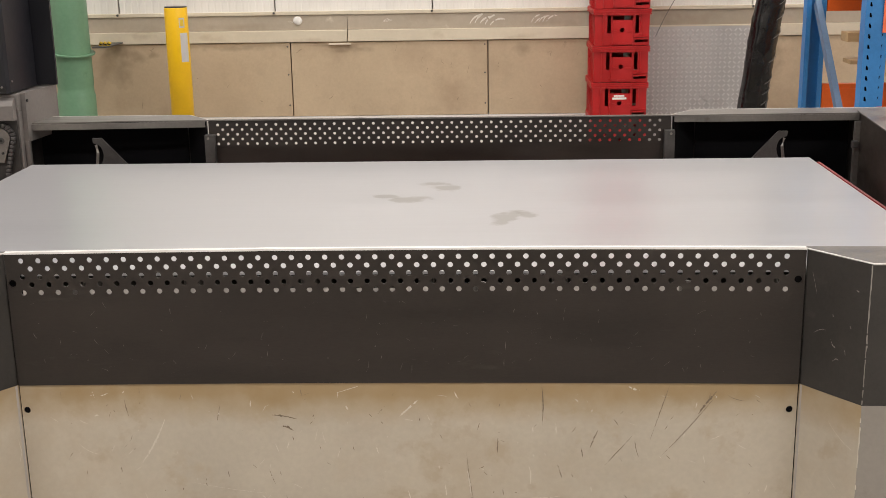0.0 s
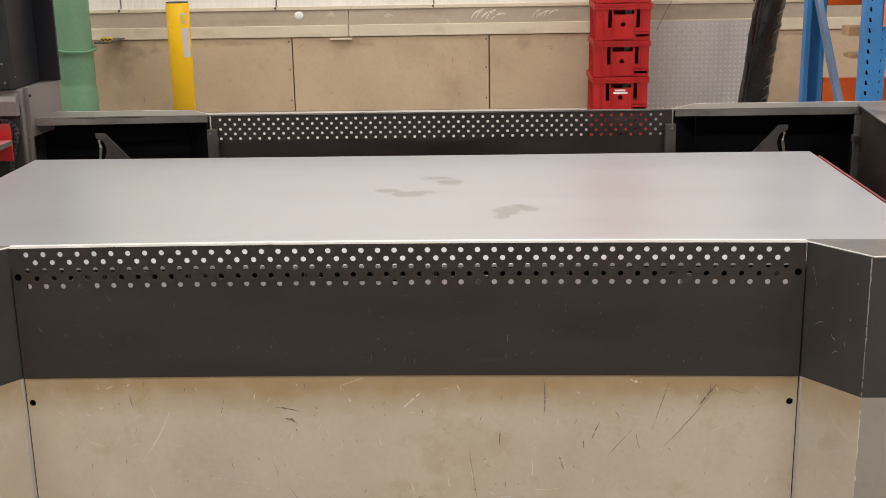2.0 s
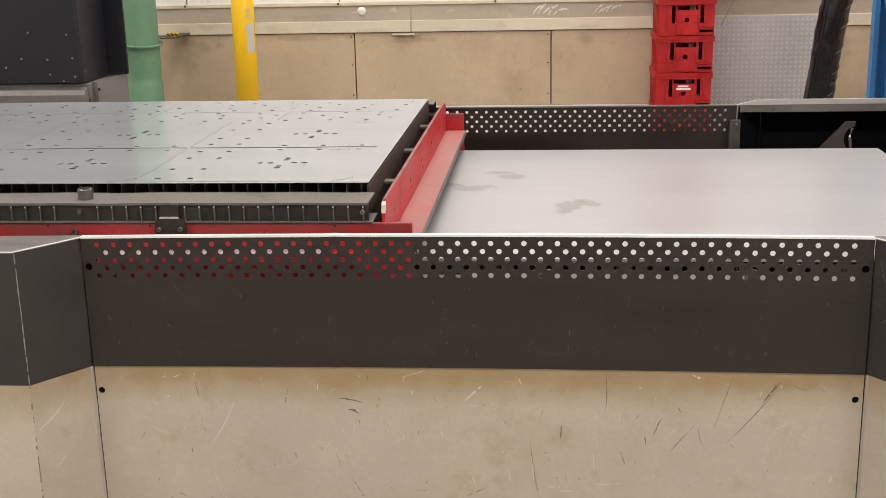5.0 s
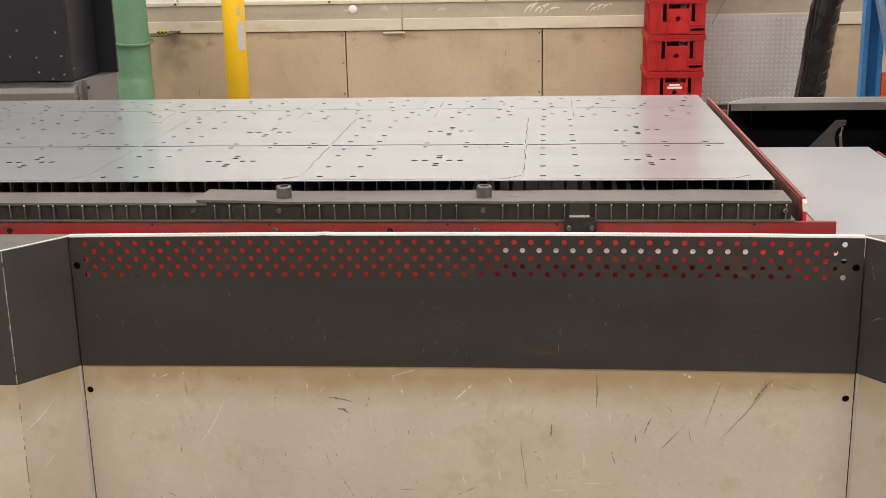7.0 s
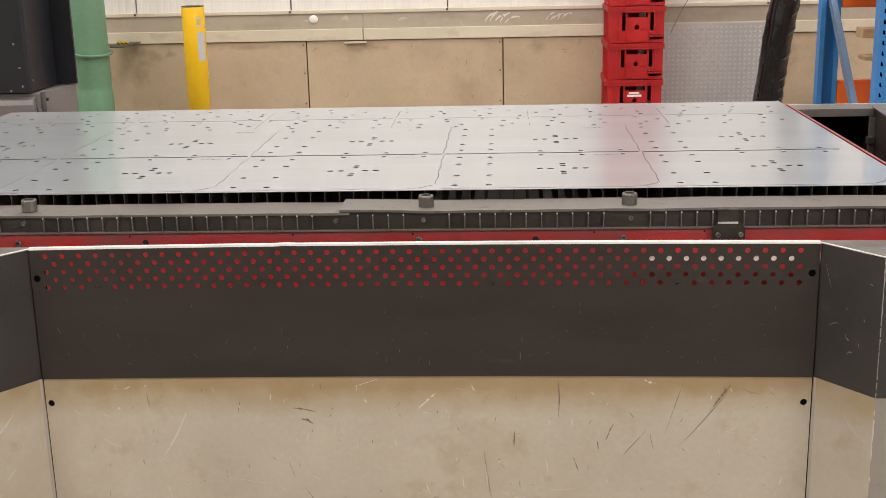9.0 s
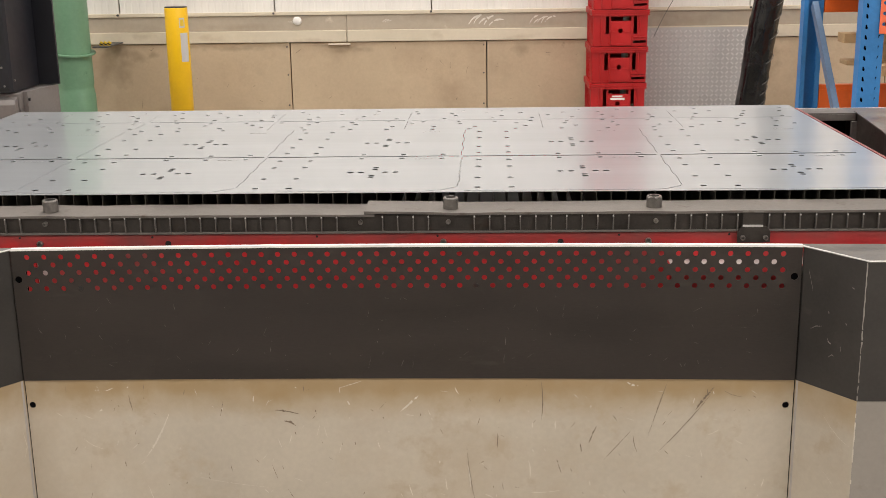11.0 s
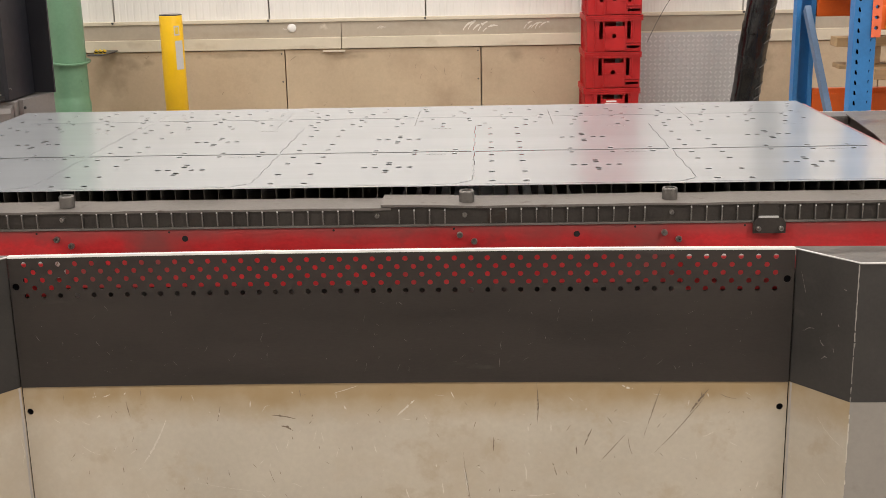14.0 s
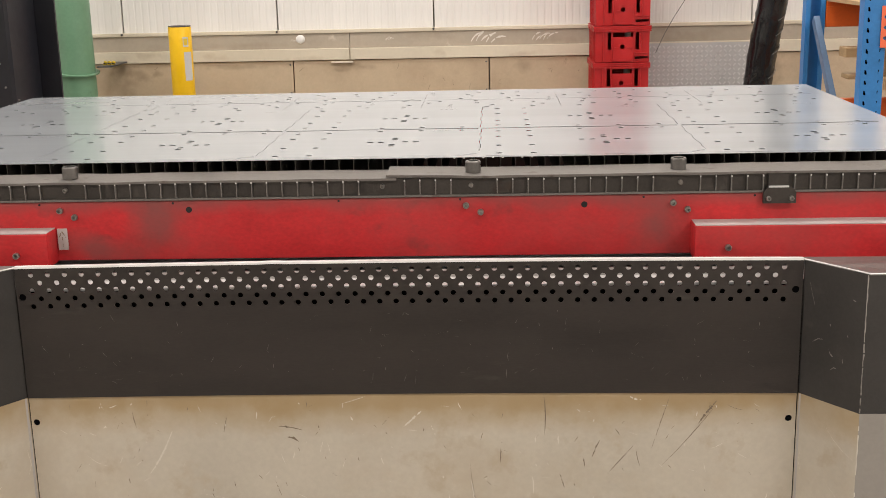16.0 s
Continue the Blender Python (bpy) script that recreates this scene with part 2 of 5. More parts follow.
# brown blotches and a brown band along the beige's top, fading downwards
BROWN_MARKS = [((x + 0.14, -1.06, z), (w, 1.0, h), (0, a, 0)) for x, z, w, h, a in ((-0.98, 0.525, 0.16, 0.040, 2), (-0.70, 0.530, 0.22, 0.036, -2), (-0.36, 0.522, 0.20, 0.046, 1), (-0.05, 0.530, 0.18, 0.034, 0), (0.22, 0.524, 0.19, 0.042, -3), (0.50, 0.520, 0.20, 0.052, 2), (0.72, 0.528, 0.12, 0.044, 0))]
stained(M["beige"], BROWN_MARKS, (0.30, 0.225, 0.13), 0.45, 1.4, 0.9)
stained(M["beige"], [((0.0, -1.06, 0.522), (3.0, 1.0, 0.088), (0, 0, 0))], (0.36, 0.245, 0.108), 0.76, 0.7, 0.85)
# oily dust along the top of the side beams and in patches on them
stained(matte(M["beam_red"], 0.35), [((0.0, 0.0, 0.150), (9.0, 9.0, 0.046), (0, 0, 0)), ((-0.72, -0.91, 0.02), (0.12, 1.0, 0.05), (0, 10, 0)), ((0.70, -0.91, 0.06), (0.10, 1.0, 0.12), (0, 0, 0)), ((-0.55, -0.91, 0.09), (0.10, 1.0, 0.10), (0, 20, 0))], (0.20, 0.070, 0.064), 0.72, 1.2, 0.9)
# brown patches under the bracket, dirty runs and marks on the far wall
stained(M["kick"], [((x, 8.79, z), (w, 1.0, h), (0, a, 0)) for x, z, w, h, a in ((-2.52, 0.80, 0.16, 0.05, 12), (-2.60, 0.70, 0.10, 0.16, 0), (-0.86, 0.82, 0.10, 0.025, 5), (-1.75, 0.83, 0.30, 0.02, 0), (0.30, 0.80, 0.07, 0.05, 20), (-2.36, 0.79, 0.05, 0.03, -15), (2.05, 0.75, 0.10, 0.2, 0))], (0.22, 0.165, 0.105), 0.42, 2.6, 1.0)
stained(M["band"], [((x, 8.8, z), (w, 1.0, h), (0, a, 0)) for x, z, w, h, a in ((1.50, 0.99, 0.26, 0.05, -8), (1.30, 1.03, 0.12, 0.05, 10), (0.55, 0.985, 0.2, 0.03, 0), (-0.4, 1.03, 0.25, 0.03, 4), (-1.7, 0.985, 0.3, 0.025, 0))], (0.27, 0.21, 0.14), 0.34, 2.6, 1.1)
stained(M["cream"], [((x, 8.78, z), (w, 1.0, h), (0, a, 0)) for x, z, w, h, a in ((-1.9, 0.90, 0.12, 0.03, 8), (-1.2, 0.885, 0.2, 0.02, 0), (-0.3, 0.92, 0.08, 0.04, 30), (0.3, 0.89, 0.15, 0.025, -5), (1.4, 0.90, 0.14, 0.03, 0), (-2.4, 0.93, 0.1, 0.03, 0))], (0.36, 0.27, 0.17), 0.36, 2.8, 1.1)


# ---- building helpers ----
ORIGIN = {}


def thing(name, at, label, category, group="", kind=""):
    ob = new(name)
    ob.empty_display_size = 0.1
    ob.location = at
    ORIGIN[ob.name] = Vector(at)
    return tagged(ob, label, category, group, kind)


def part(name, bm, mat, parent=None, label="", smooth=False):
    """Links a bmesh, drawn in world places, as one mesh object under a thing or a part."""
    me = bpy.data.meshes.new(name)
    root = parent
    while root is not None and root.parent is not None:
        root = root.parent
    if root is not None and root.name in ORIGIN:
        bmesh.ops.translate(bm, verts=bm.verts, vec=-ORIGIN[root.name])
    bm.normal_update()
    bm.to_mesh(me)
    bm.free()
    me.materials.append(M[mat] if isinstance(mat, str) else mat)
    if smooth:
        for p in me.polygons:
            p.use_smooth = True
    ob = new(name, me)
    ob.parent = parent
    return tagged(ob, label)


def structure(name, bm, mat, label, category, smooth=False):
    return tagged(part(name, bm, mat, None, label, smooth), category=category, kind="structure")


def B():
    return bmesh.new()


def box(bm, x0, x1, y0, y1, z0, z1, bevel=0.0):
    made = bmesh.ops.create_cube(bm, size=1.0)["verts"]
    for v in made:
        v.co = Vector(((x0 + x1) / 2 + v.co.x * (x1 - x0), (y0 + y1) / 2 + v.co.y * (y1 - y0), (z0 + z1) / 2 + v.co.z * (z1 - z0)))
    if bevel:
        edges = list({e for v in made for e in v.link_edges})
        bmesh.ops.bevel(bm, geom=edges, offset=bevel, segments=2, profile=0.5, affect="EDGES")
    return bm


def prism(bm, pts, lo, hi, axis="z"):
    """A flat outline pulled along an axis. pts: (x, y) for z, (x, z) for y, (y, z) for x."""
    def at(p, w):
        return {"z": (p[0], p[1], w), "y": (p[0], w, p[1]), "x": (w, p[0], p[1])}[axis]
    a = [bm.verts.new(at(p, lo)) for p in pts]
    b = [bm.verts.new(at(p, hi)) for p in pts]
    n = len(pts)
    faces = [bm.faces.new(a), bm.faces.new(b[::-1])]
    faces += [bm.faces.new((a[i], b[i], b[(i + 1) % n], a[(i + 1) % n])) for i in range(n)]
    bmesh.ops.recalc_face_normals(bm, faces=faces)
    return bm


def tube(bm, path, radii, sides=20, caps=True):
    """Rings along a path, joined: pipes, rods, cables, wrapped ducts."""
    path = [Vector(p) for p in path]
    radii = radii if isinstance(radii, (list, tuple)) else [radii] * len(path)
    rings = []
    for i, p in enumerate(path):
        d = (path[min(i + 1, len(path) - 1)] - path[max(i - 1, 0)]).normalized()
        side = d.cross(Vector((0, 0, 1)) if abs(d.z) < 0.9 else Vector((0, 1, 0))).normalized()
        up = side.cross(d)
        rings.append([bm.verts.new(p + radii[i] * (math.cos(a) * side + math.sin(a) * up)) for a in (2 * math.pi * k / sides for k in range(sides))])
    faces = []
    for r, s in zip(rings, rings[1:]):
        faces += [bm.faces.new((r[k], r[(k + 1) % sides], s[(k + 1) % sides], s[k])) for k in range(sides)]
    if caps:
        faces += [bm.faces.new(rings[0]), bm.faces.new(rings[-1])]
    bmesh.ops.recalc_face_normals(bm, faces=faces)
    return bm


def cyl(bm, p0, p1, r, sides=20):
    return tube(bm, [p0, p1], r, sides)


def circle(x, y, r, sides=12, flat=1.0):
    return [(x + r * math.cos(2 * math.pi * k / sides), y + flat * r * math.sin(2 * math.pi * k / sides)) for k in range(sides)]


def slot(pts, width):
    """The outline of a narrow cut along a line of points."""
    pts = [Vector(p) for p in pts]
    left, right = [], []
    for i, p in enumerate(pts):
        d = (pts[min(i + 1, len(pts) - 1)] - pts[max(i - 1, 0)]).normalized()
        nrm = Vector((-d.y, d.x)) * width / 2
        left.append(tuple(p + nrm))
        right.append(tuple(p - nrm))
    return left + right[::-1]


def pierced(bm, outer, holes, place):
    """A plate with holes right through it. place(u, v, w) gives the world place, w being 0 on the face and 1 on the back."""
    from mathutils.geometry import delaunay_2d_cdt
    co, rims = [], []
    for loop in (outer, *holes):
        a, n = len(co), len(loop)
        rims += [(a + k, a + (k + 1) % n) for k in range(n)]
        co += [Vector(p) for p in loop]
    vs, _, tris, *_ = delaunay_2d_cdt(co, rims, [], 0, 1e-6)
    mid = np.array([[sum(vs[i][q] for i in t) / 3 for q in (0, 1)] for t in tris])
    gone = np.zeros(len(tris), bool)
    for loop in holes:
        h = np.array([tuple(p) for p in loop])
        near = np.where(((mid > h.min(0)) & (mid < h.max(0))).all(1) & ~gone)[0]
        x, y = mid[near, 0], mid[near, 1]
        inside = np.zeros(len(near), bool)
        for (x0, y0), (x1, y1) in zip(h, np.roll(h, -1, 0)):
            if y0 != y1:
                inside ^= ((y0 > y) != (y1 > y)) & (x < (x1 - x0) * (y - y0) / (y1 - y0) + x0)
        gone[near[inside]] = True
    tris = [t for t, g in zip(tris, gone) if not g]
    front = [bm.verts.new(place(v.x, v.y, 0)) for v in vs]
    back = [bm.verts.new(place(v.x, v.y, 1)) for v in vs]
    count = {}
    for t in tris:
        bm.faces.new([front[i] for i in t])
        bm.faces.new([back[i] for i in reversed(t)])
        for i, j in zip(t, (*t[1:], t[0])):
            count[(i, j)] = count.get((i, j), 0) + 1
    for i, j in count:
        if (j, i) not in count:
            bm.faces.new((front[j], front[i], back[i], back[j]))
    bmesh.ops.recalc_face_normals(bm, faces=bm.faces)
    return bm


def scratches(bm, n, seed, xs, zs, y, longest, width, lean=(60, 120)):
    """Thin raised scrape marks on an upright face that looks towards -y."""
    rnd = random.Random(seed)
    for _ in range(n):
        x, z, length = rnd.uniform(*xs), rnd.uniform(*zs), longest * rnd.uniform(0.15, 1.0) ** 1.5
        a, bend, w = radians(rnd.uniform(*lean)), rnd.uniform(-0.5, 0.5), width * rnd.uniform(0.4, 1.2)
        line = []
        for k in range(6):
            line.append((x, z))
            x, z, a = x + math.cos(a) * length / 5, z + math.sin(a) * length / 5, a + bend / 5
        if all(xs[0] - 0.03 < p[0] < xs[1] + 0.03 and zs[0] < p[1] < zs[1] for p in line):
            prev = None
            for k, p in enumerate(line):
                h = w * (1 - abs(k - 2.5) / 2.6)
                pair = bm.verts.new((p[0] - h, y, p[1])), bm.verts.new((p[0] + h, y, p[1] + h * 0.3))
                if prev:
                    bm.faces.new((prev[0], prev[1], pair[1], pair[0]))
                prev = pair
    return bm


# ---- hall ----
X0, X1, Y0, Y1, H = ROOM
structure("floor", box(B(), X0, X1, Y0, Y1 + 0.3, -0.2, 0.0), "concrete", "grey concrete factory floor, stained", "floor")
structure("ceiling", box(B(), X0 - 0.2, X1 + 0.2, Y0 - 0.2, Y1 + 0.3, H, H + 0.15), "ceiling", "white sheet-metal hall ceiling", "ceiling")
structure("wall_west", box(B(), X0 - 0.2, X0, Y0, Y1, 0, H), "cladding", "plain white hall wall", "wall")
structure("wall_east", box(B(), X1, X1 + 0.2, Y0, Y1, 0, H), "cladding", "plain white hall wall", "wall")
structure("wall_south", box(B(), X0 - 0.2, X1 + 0.2, Y0 - 0.2, Y0, 0, H), "cladding", "plain white hall wall", "wall")
wall = structure("wall_north", box(B(), X0 - 0.2, X1 + 0.2, Y1, Y1 + 0.3, 0, H), "band", "hall wall, white cladding above tan kick boards", "wall")
# unseen housings, added to go with the lamps
for lx, ly, _ in LAMPS:
    fix = thing("ceiling_light", (lx, ly, H), "added white panel lamp under the unseen hall ceiling", "lamp", "hall lamps")
    part("housing", box(B(), lx - 1.25, lx + 1.25, ly - 0.4, ly + 0.4, H - 0.1, H, 0.01), "white", fix)


def cladding_panel(x0, x1):
    """White profiled wall panel with shallow upright ribs."""
    pts, x, step = [(x0 + 0.003, 8.86)], x0 + 0.003, 0.05
    while x + step < x1:
        pts += [(x + 0.006, 8.824), (x + step - 0.012, 8.824), (x + step - 0.008, 8.8255), (x + step - 0.002, 8.8255)]
        x += step
    pts += [(x1 - 0.003, 8.824), (x1 - 0.003, 8.86)]
    return prism(B(), pts, 1.085, 4.9)


for k in range(-5, 6):
    xj = -0.338 + 1.1275 * k
    part("cladding_panel", cladding_panel(xj, xj + 1.1275), "cladding", wall)
    part("screw", cyl(B(), (xj, 8.78, 1.078), (xj, 8.80, 1.078), 0.008, 10), "hook", wall)
part("flashing", box(B(), X0, X1, 8.79, 8.9, 1.062, 1.087, 0.003), "cream", wall, "cream steel flashing strip")
for x0, x1 in ((X0, -3.2), (-3.2, -0.945), (-0.942, 2.4), (2.403, X1)):
    part("band_panel", box(B(), x0, x1, 8.80, 8.9, 0.955, 1.061), "band", wall, "grey-brown scuffed wall band")
    part("rail", box(B(), x0 + 0.001, x1 - 0.001, 8.775, 8.9, 0.872, 0.954, 0.004), "cream", wall, "cream guard rail board")
part("cover_strip", box(B(), -1.08, -0.92, 8.765, 8.80, 0.850, 0.862, 0.002), "cream", wall)
for k in range(-4, 5):
    xj = 0.057 + 1.4155 * k
    xa, xb = xj + (0.004 if k != -2 else -0.076), xj + (1.4115 if k != -3 else 1.3315)
    board = part("kick_board", box(B(), xa, xb, 8.79, 8.9, 0.338, 0.868, 0.003), "kick", wall)
    for zz in (0.84, 0.64, 0.42):
        part("screw", cyl(B(), (xa - 0.026, 8.785, zz), (xa - 0.026, 8.795, zz), 0.006, 8), "hook", board)
part("plinth", box(B(), X0, X1, 8.785, 8.9, 0.0, 0.336), "white", wall, "white painted plinth")
foam = B()
bmesh.ops.create_uvsphere(foam, u_segments=16, v_segments=10, radius=0.031)
for v in foam.verts:
    v.co = Vector((v.co.x * 1.05 - 1.30, 8.80 + v.co.y * 0.4, 1.022 + v.co.z * (1.0 + 0.15 * math.sin(9 * v.co.x))))
part("foam_plug", foam, "white", wall, "round white foam plug", True)


def smear(x, z, s, seed):
    """White filler wiped over the wall band: close curved streaks, thick at one end."""
    rnd, bm = random.Random(seed), B()
    for k in range(5):
        px, pz, a, prev = x + (0.018 * k - 0.05) * s, z - rnd.uniform(0.012, 0.020) * s, radians(rnd.uniform(45, 70)), None
        n = rnd.randint(7, 11)
        for i in range(n):
            w = 0.0042 * s * (1 - abs(i - n * 0.6) / n) * rnd.uniform(0.5, 1.0)
            pair = bm.verts.new((px - w * 0.5, 8.7985, pz + w)), bm.verts.new((px + w * 0.5, 8.7985, pz - w))
            if prev and rnd.random() > 0.12:
                bm.faces.new((prev[0], prev[1], pair[1], pair[0]))
            prev, px, pz, a = pair, px + 0.0058 * math.cos(a) * s, pz + 0.0066 * math.sin(a) * s, a - 0.11
    return bm


for x, s, seed in ((0.03, 2.0, 3), (0.44, 1.5, 5), (-1.345, 0.5, 8), (-0.66, 0.6, 9), (-2.2, 0.5, 12)):
    part("filler_smear", smear(x, 1.012, s, seed), "filler", wall, "white filler smears")

# ---- shuttle table of the cutting machine ----
XL, XR, ZT, ZB = -1.089, 0.805, 0.868, 0.534  # perforated panel: ends, top, and where the beige begins
FY, RY, FOLD = 2.94, 5.06, 0.14
table = thing("shuttle_table", (-0.14, 4.0, 0.0), "charcoal and beige steel shuttle table with perforated guard panels", "machine")


def guard_holes(front):
    """Five staggered rows; those of the front panel are drawn a little closer towards its middle."""
    pitch, holes = 1.811 / 45, []
    for row in range(5):
        n, x = (46, -1.051) if row % 2 == 0 else (45, -1.051 + pitch / 2)
        for k in range(n):
            u = (x + pitch * k + 0.1455) / 0.9055
            dx = ((0.0166 * u - 0.0026) * u - 0.0169) * u + 0.0033 if front else 0.0
            holes.append(circle(x + pitch * k + dx, 0.8505 - 0.01985 * row if front else 0.849 - 0.01975 * row, 0.0066 if front else 0.0060, 14))
    return holes


def crown(x):
    """How far the long panels arch up towards their middle."""
    return 0.0055 * (1 - ((x + 0.142) / 0.947) ** 2)


def long_panel(z0, z1):
    """Outline of a long panel, with points along its upper and lower edges."""
    return [(XL + (XR - XL) * k / 24, z0) for k in range(25)] + [(XR - (XR - XL) * k / 24, z1) for k in range(25)]


WING_MARKS = ((((0.10, 0.820), (0.20, 0.765)), 0.010), (((0.18, 0.672), (0.28, 0.684), (0.37, 0.687)), 0.006), (((0.46, 0.668), (0.49, 0.656), (0.54, 0.651)), 0.012), (((0.68, 0.655), (0.70, 0.640)), 0.016), (((0.50, 0.616), (0.56, 0.626), (0.60, 0.624)), 0.008), (((0.46, 0.728), (0.48, 0.724)), 0.014), (((0.74, 0.712), (0.76, 0.708)), 0.012), (((0.80, 0.80), (0.84, 0.798)), 0.008))
LOW_MARKS = ((((0.50, 0.470), (0.62, 0.448), (0.78, 0.428), (0.95, 0.415)), 0.005), (((0.10, 0.40), (0.06, 0.36), (0.12, 0.33)), 0.005), (((0.55, 0.33), (0.75, 0.30)), 0.004))
# scrapes on the beige panel: start, length, direction, bend, width
LONG_DARK = ((-0.831, 0.496, 0.045, -80, 0.1, 0.0030), (-0.595, 0.479, 0.045, -103, 0.0, 0.0025), (-0.468, 0.455, 0.063, -10, -0.2, 0.0049), (-0.445, 0.426, 0.032, -24, -0.5, 0.0082), (0.192, 0.536, 0.108, -89, -0.2, 0.0030), (0.500, 0.531, 0.150, -107, 0.0, 0.0023), (0.613, 0.515, 0.073, -126, 0.1, 0.0075), (0.611, 0.503, 0.201, -129, -0.1, 0.0021), (0.330, 0.414, 0.049, -112, 0.1, 0.0041), (0.412, 0.398, 0.099, -130, 0.0, 0.0026), (0.420, 0.386, 0.046, -76, 0.3, 0.0027), (0.009, 0.355, 0.163, -82, 0.1, 0.0019), (-0.153, 0.193, 0.064, 26, 0.0, 0.0030), (0.232, 0.323, 0.038, -72, 0.0, 0.0055), (-0.444, 0.240, 0.063, -59, 0.0, 0.0023), (-0.482, 0.309, 0.043, -71, 0.0, 0.0019))
SHORT_DARK = ((0.639, 0.505, 0.045, -20, 0.4, 0.0018), (0.043, 0.438, 0.024, -107, 0.0, 0.0023), (0.291, 0.366, 0.023, -85, 0.0, 0.0036), (-0.296, 0.208, 0.047, -1, 0.0, 0.0019), (-0.189, 0.477, 0.028, -132, 0.0, 0.0019), (-0.366, 0.456, 0.011, -77, 0.0, 0.0062), (-0.853, 0.316, 0.014, -89, 0.0, 0.0036), (-0.898, 0.189, 0.027, -27, 0.0, 0.0033), (0.086, 0.393, 0.038, -92, 0.0, 0.0041), (0.040, 0.312, 0.013, 29, 0.0, 0.0034), (0.128, 0.248, 0.011, -7, 0.0, 0.0041))
LONG_PALE = ((-0.909, 0.518, 0.018, -71, 0.4, 0.0036), (-0.890, 0.506, 0.022, 20, 0.3, 0.0036), (-0.955, 0.379, 0.057, -31, 0.5, 0.0026), (-0.734, 0.444, 0.133, -119, -0.2, 0.0068), (-0.678, 0.275, 0.190, -9, 0.1, 0.0019), (-0.800, 0.250, 0.074, -73, 0.0, 0.0026), (-0.109, 0.493, 0.062, -137, 0.0, 0.0082), (-0.141, 0.443, 0.021, -8, 0.0, 0.0030), (-0.085, 0.454, 0.027, -70, 0.0, 0.0055), (0.010, 0.309, 0.064, -83, -0.2, 0.0055), (0.162, 0.319, 0.049, -86, -0.4, 0.0055), (0.227, 0.433, 0.030, -87, 0.0, 0.0044), (-0.045, 0.270, 0.031, -83, 0.0, 0.0044), (-0.137, 0.253, 0.032, -73, 0.0, 0.0041), (-0.285, 0.479, 0.012, -63, 0.0, 0.0068), (-0.308, 0.512, 0.063, 18, 0.0, 0.0022))
SHORT_PALE = ((-0.356, 0.418, 0.039, -105, 0.0, 0.0021), (-0.346, 0.411, 0.031, -76, 0.0, 0.0021), (-0.213, 0.374, 0.024, -74, 0.3, 0.0041), (0.402, 0.527, 0.029, -17, 0.4, 0.0082), (0.164, 0.234, 0.080, 4, 0.2, 0.0027), (0.082, 0.213, 0.035, 1, 0.0, 0.0055), (0.603, 0.390, 0.030, 27, 0.3, 0.0027), (-0.909, 0.452, 0.011, 17, 0.0, 0.0041))


def arc(x, z, length, way, bend):
    pts, a = [(x, z)], radians(way) - bend / 2
    for _ in range(4):
        x, z = x + math.cos(a) * length / 4, z + math.sin(a) * length / 4
        pts.append((x, z))
        a += bend / 3
    return pts


def stroke(pts, wide, y):
    """One scrape mark along a few points, tapering at both ends, ragged and broken."""
    bm, prev, n = B(), None, 36
    for k in range(n + 1):
        f = k / n * (len(pts) - 1)
        i = min(int(f), len(pts) - 2)
        x, z = (pts[i][q] + (pts[i + 1][q] - pts[i][q]) * (f - i) for q in (0, 1))
        h = 0.62 * wide * math.sin(math.pi * (k + 0.5) / (n + 1)) ** 0.6
        lo, hi = (h * (0.25 + 1.1 * abs(noise.noise((x * 160, z * 160, q)))) for q in (3, 8))
        d = Vector((pts[i + 1][0] - pts[i][0], pts[i + 1][1] - pts[i][1])).normalized()
        pair = bm.verts.new((x - d.y * lo, y, z + d.x * lo)), bm.verts.new((x + d.y * hi, y, z - d.x * hi))
        if prev and noise.noise((x * 130, z * 130, 5)) > -0.33:
            bm.faces.new((prev[0], prev[1], pair[1], pair[0]))
        prev = pair
    return bm


rnd = random.Random(77)
for _ in range(34):
    x, z = rnd.uniform(-2.5, 2.2), rnd.uniform(0.42, 0.85)
    part("nick", stroke(arc(x, z, rnd.uniform(0.012, 0.06), rnd.uniform(-120, 60), rnd.uniform(-0.8, 0.8)), rnd.uniform(0.003, 0.007), 8.7893), "scratch_dark", wall)

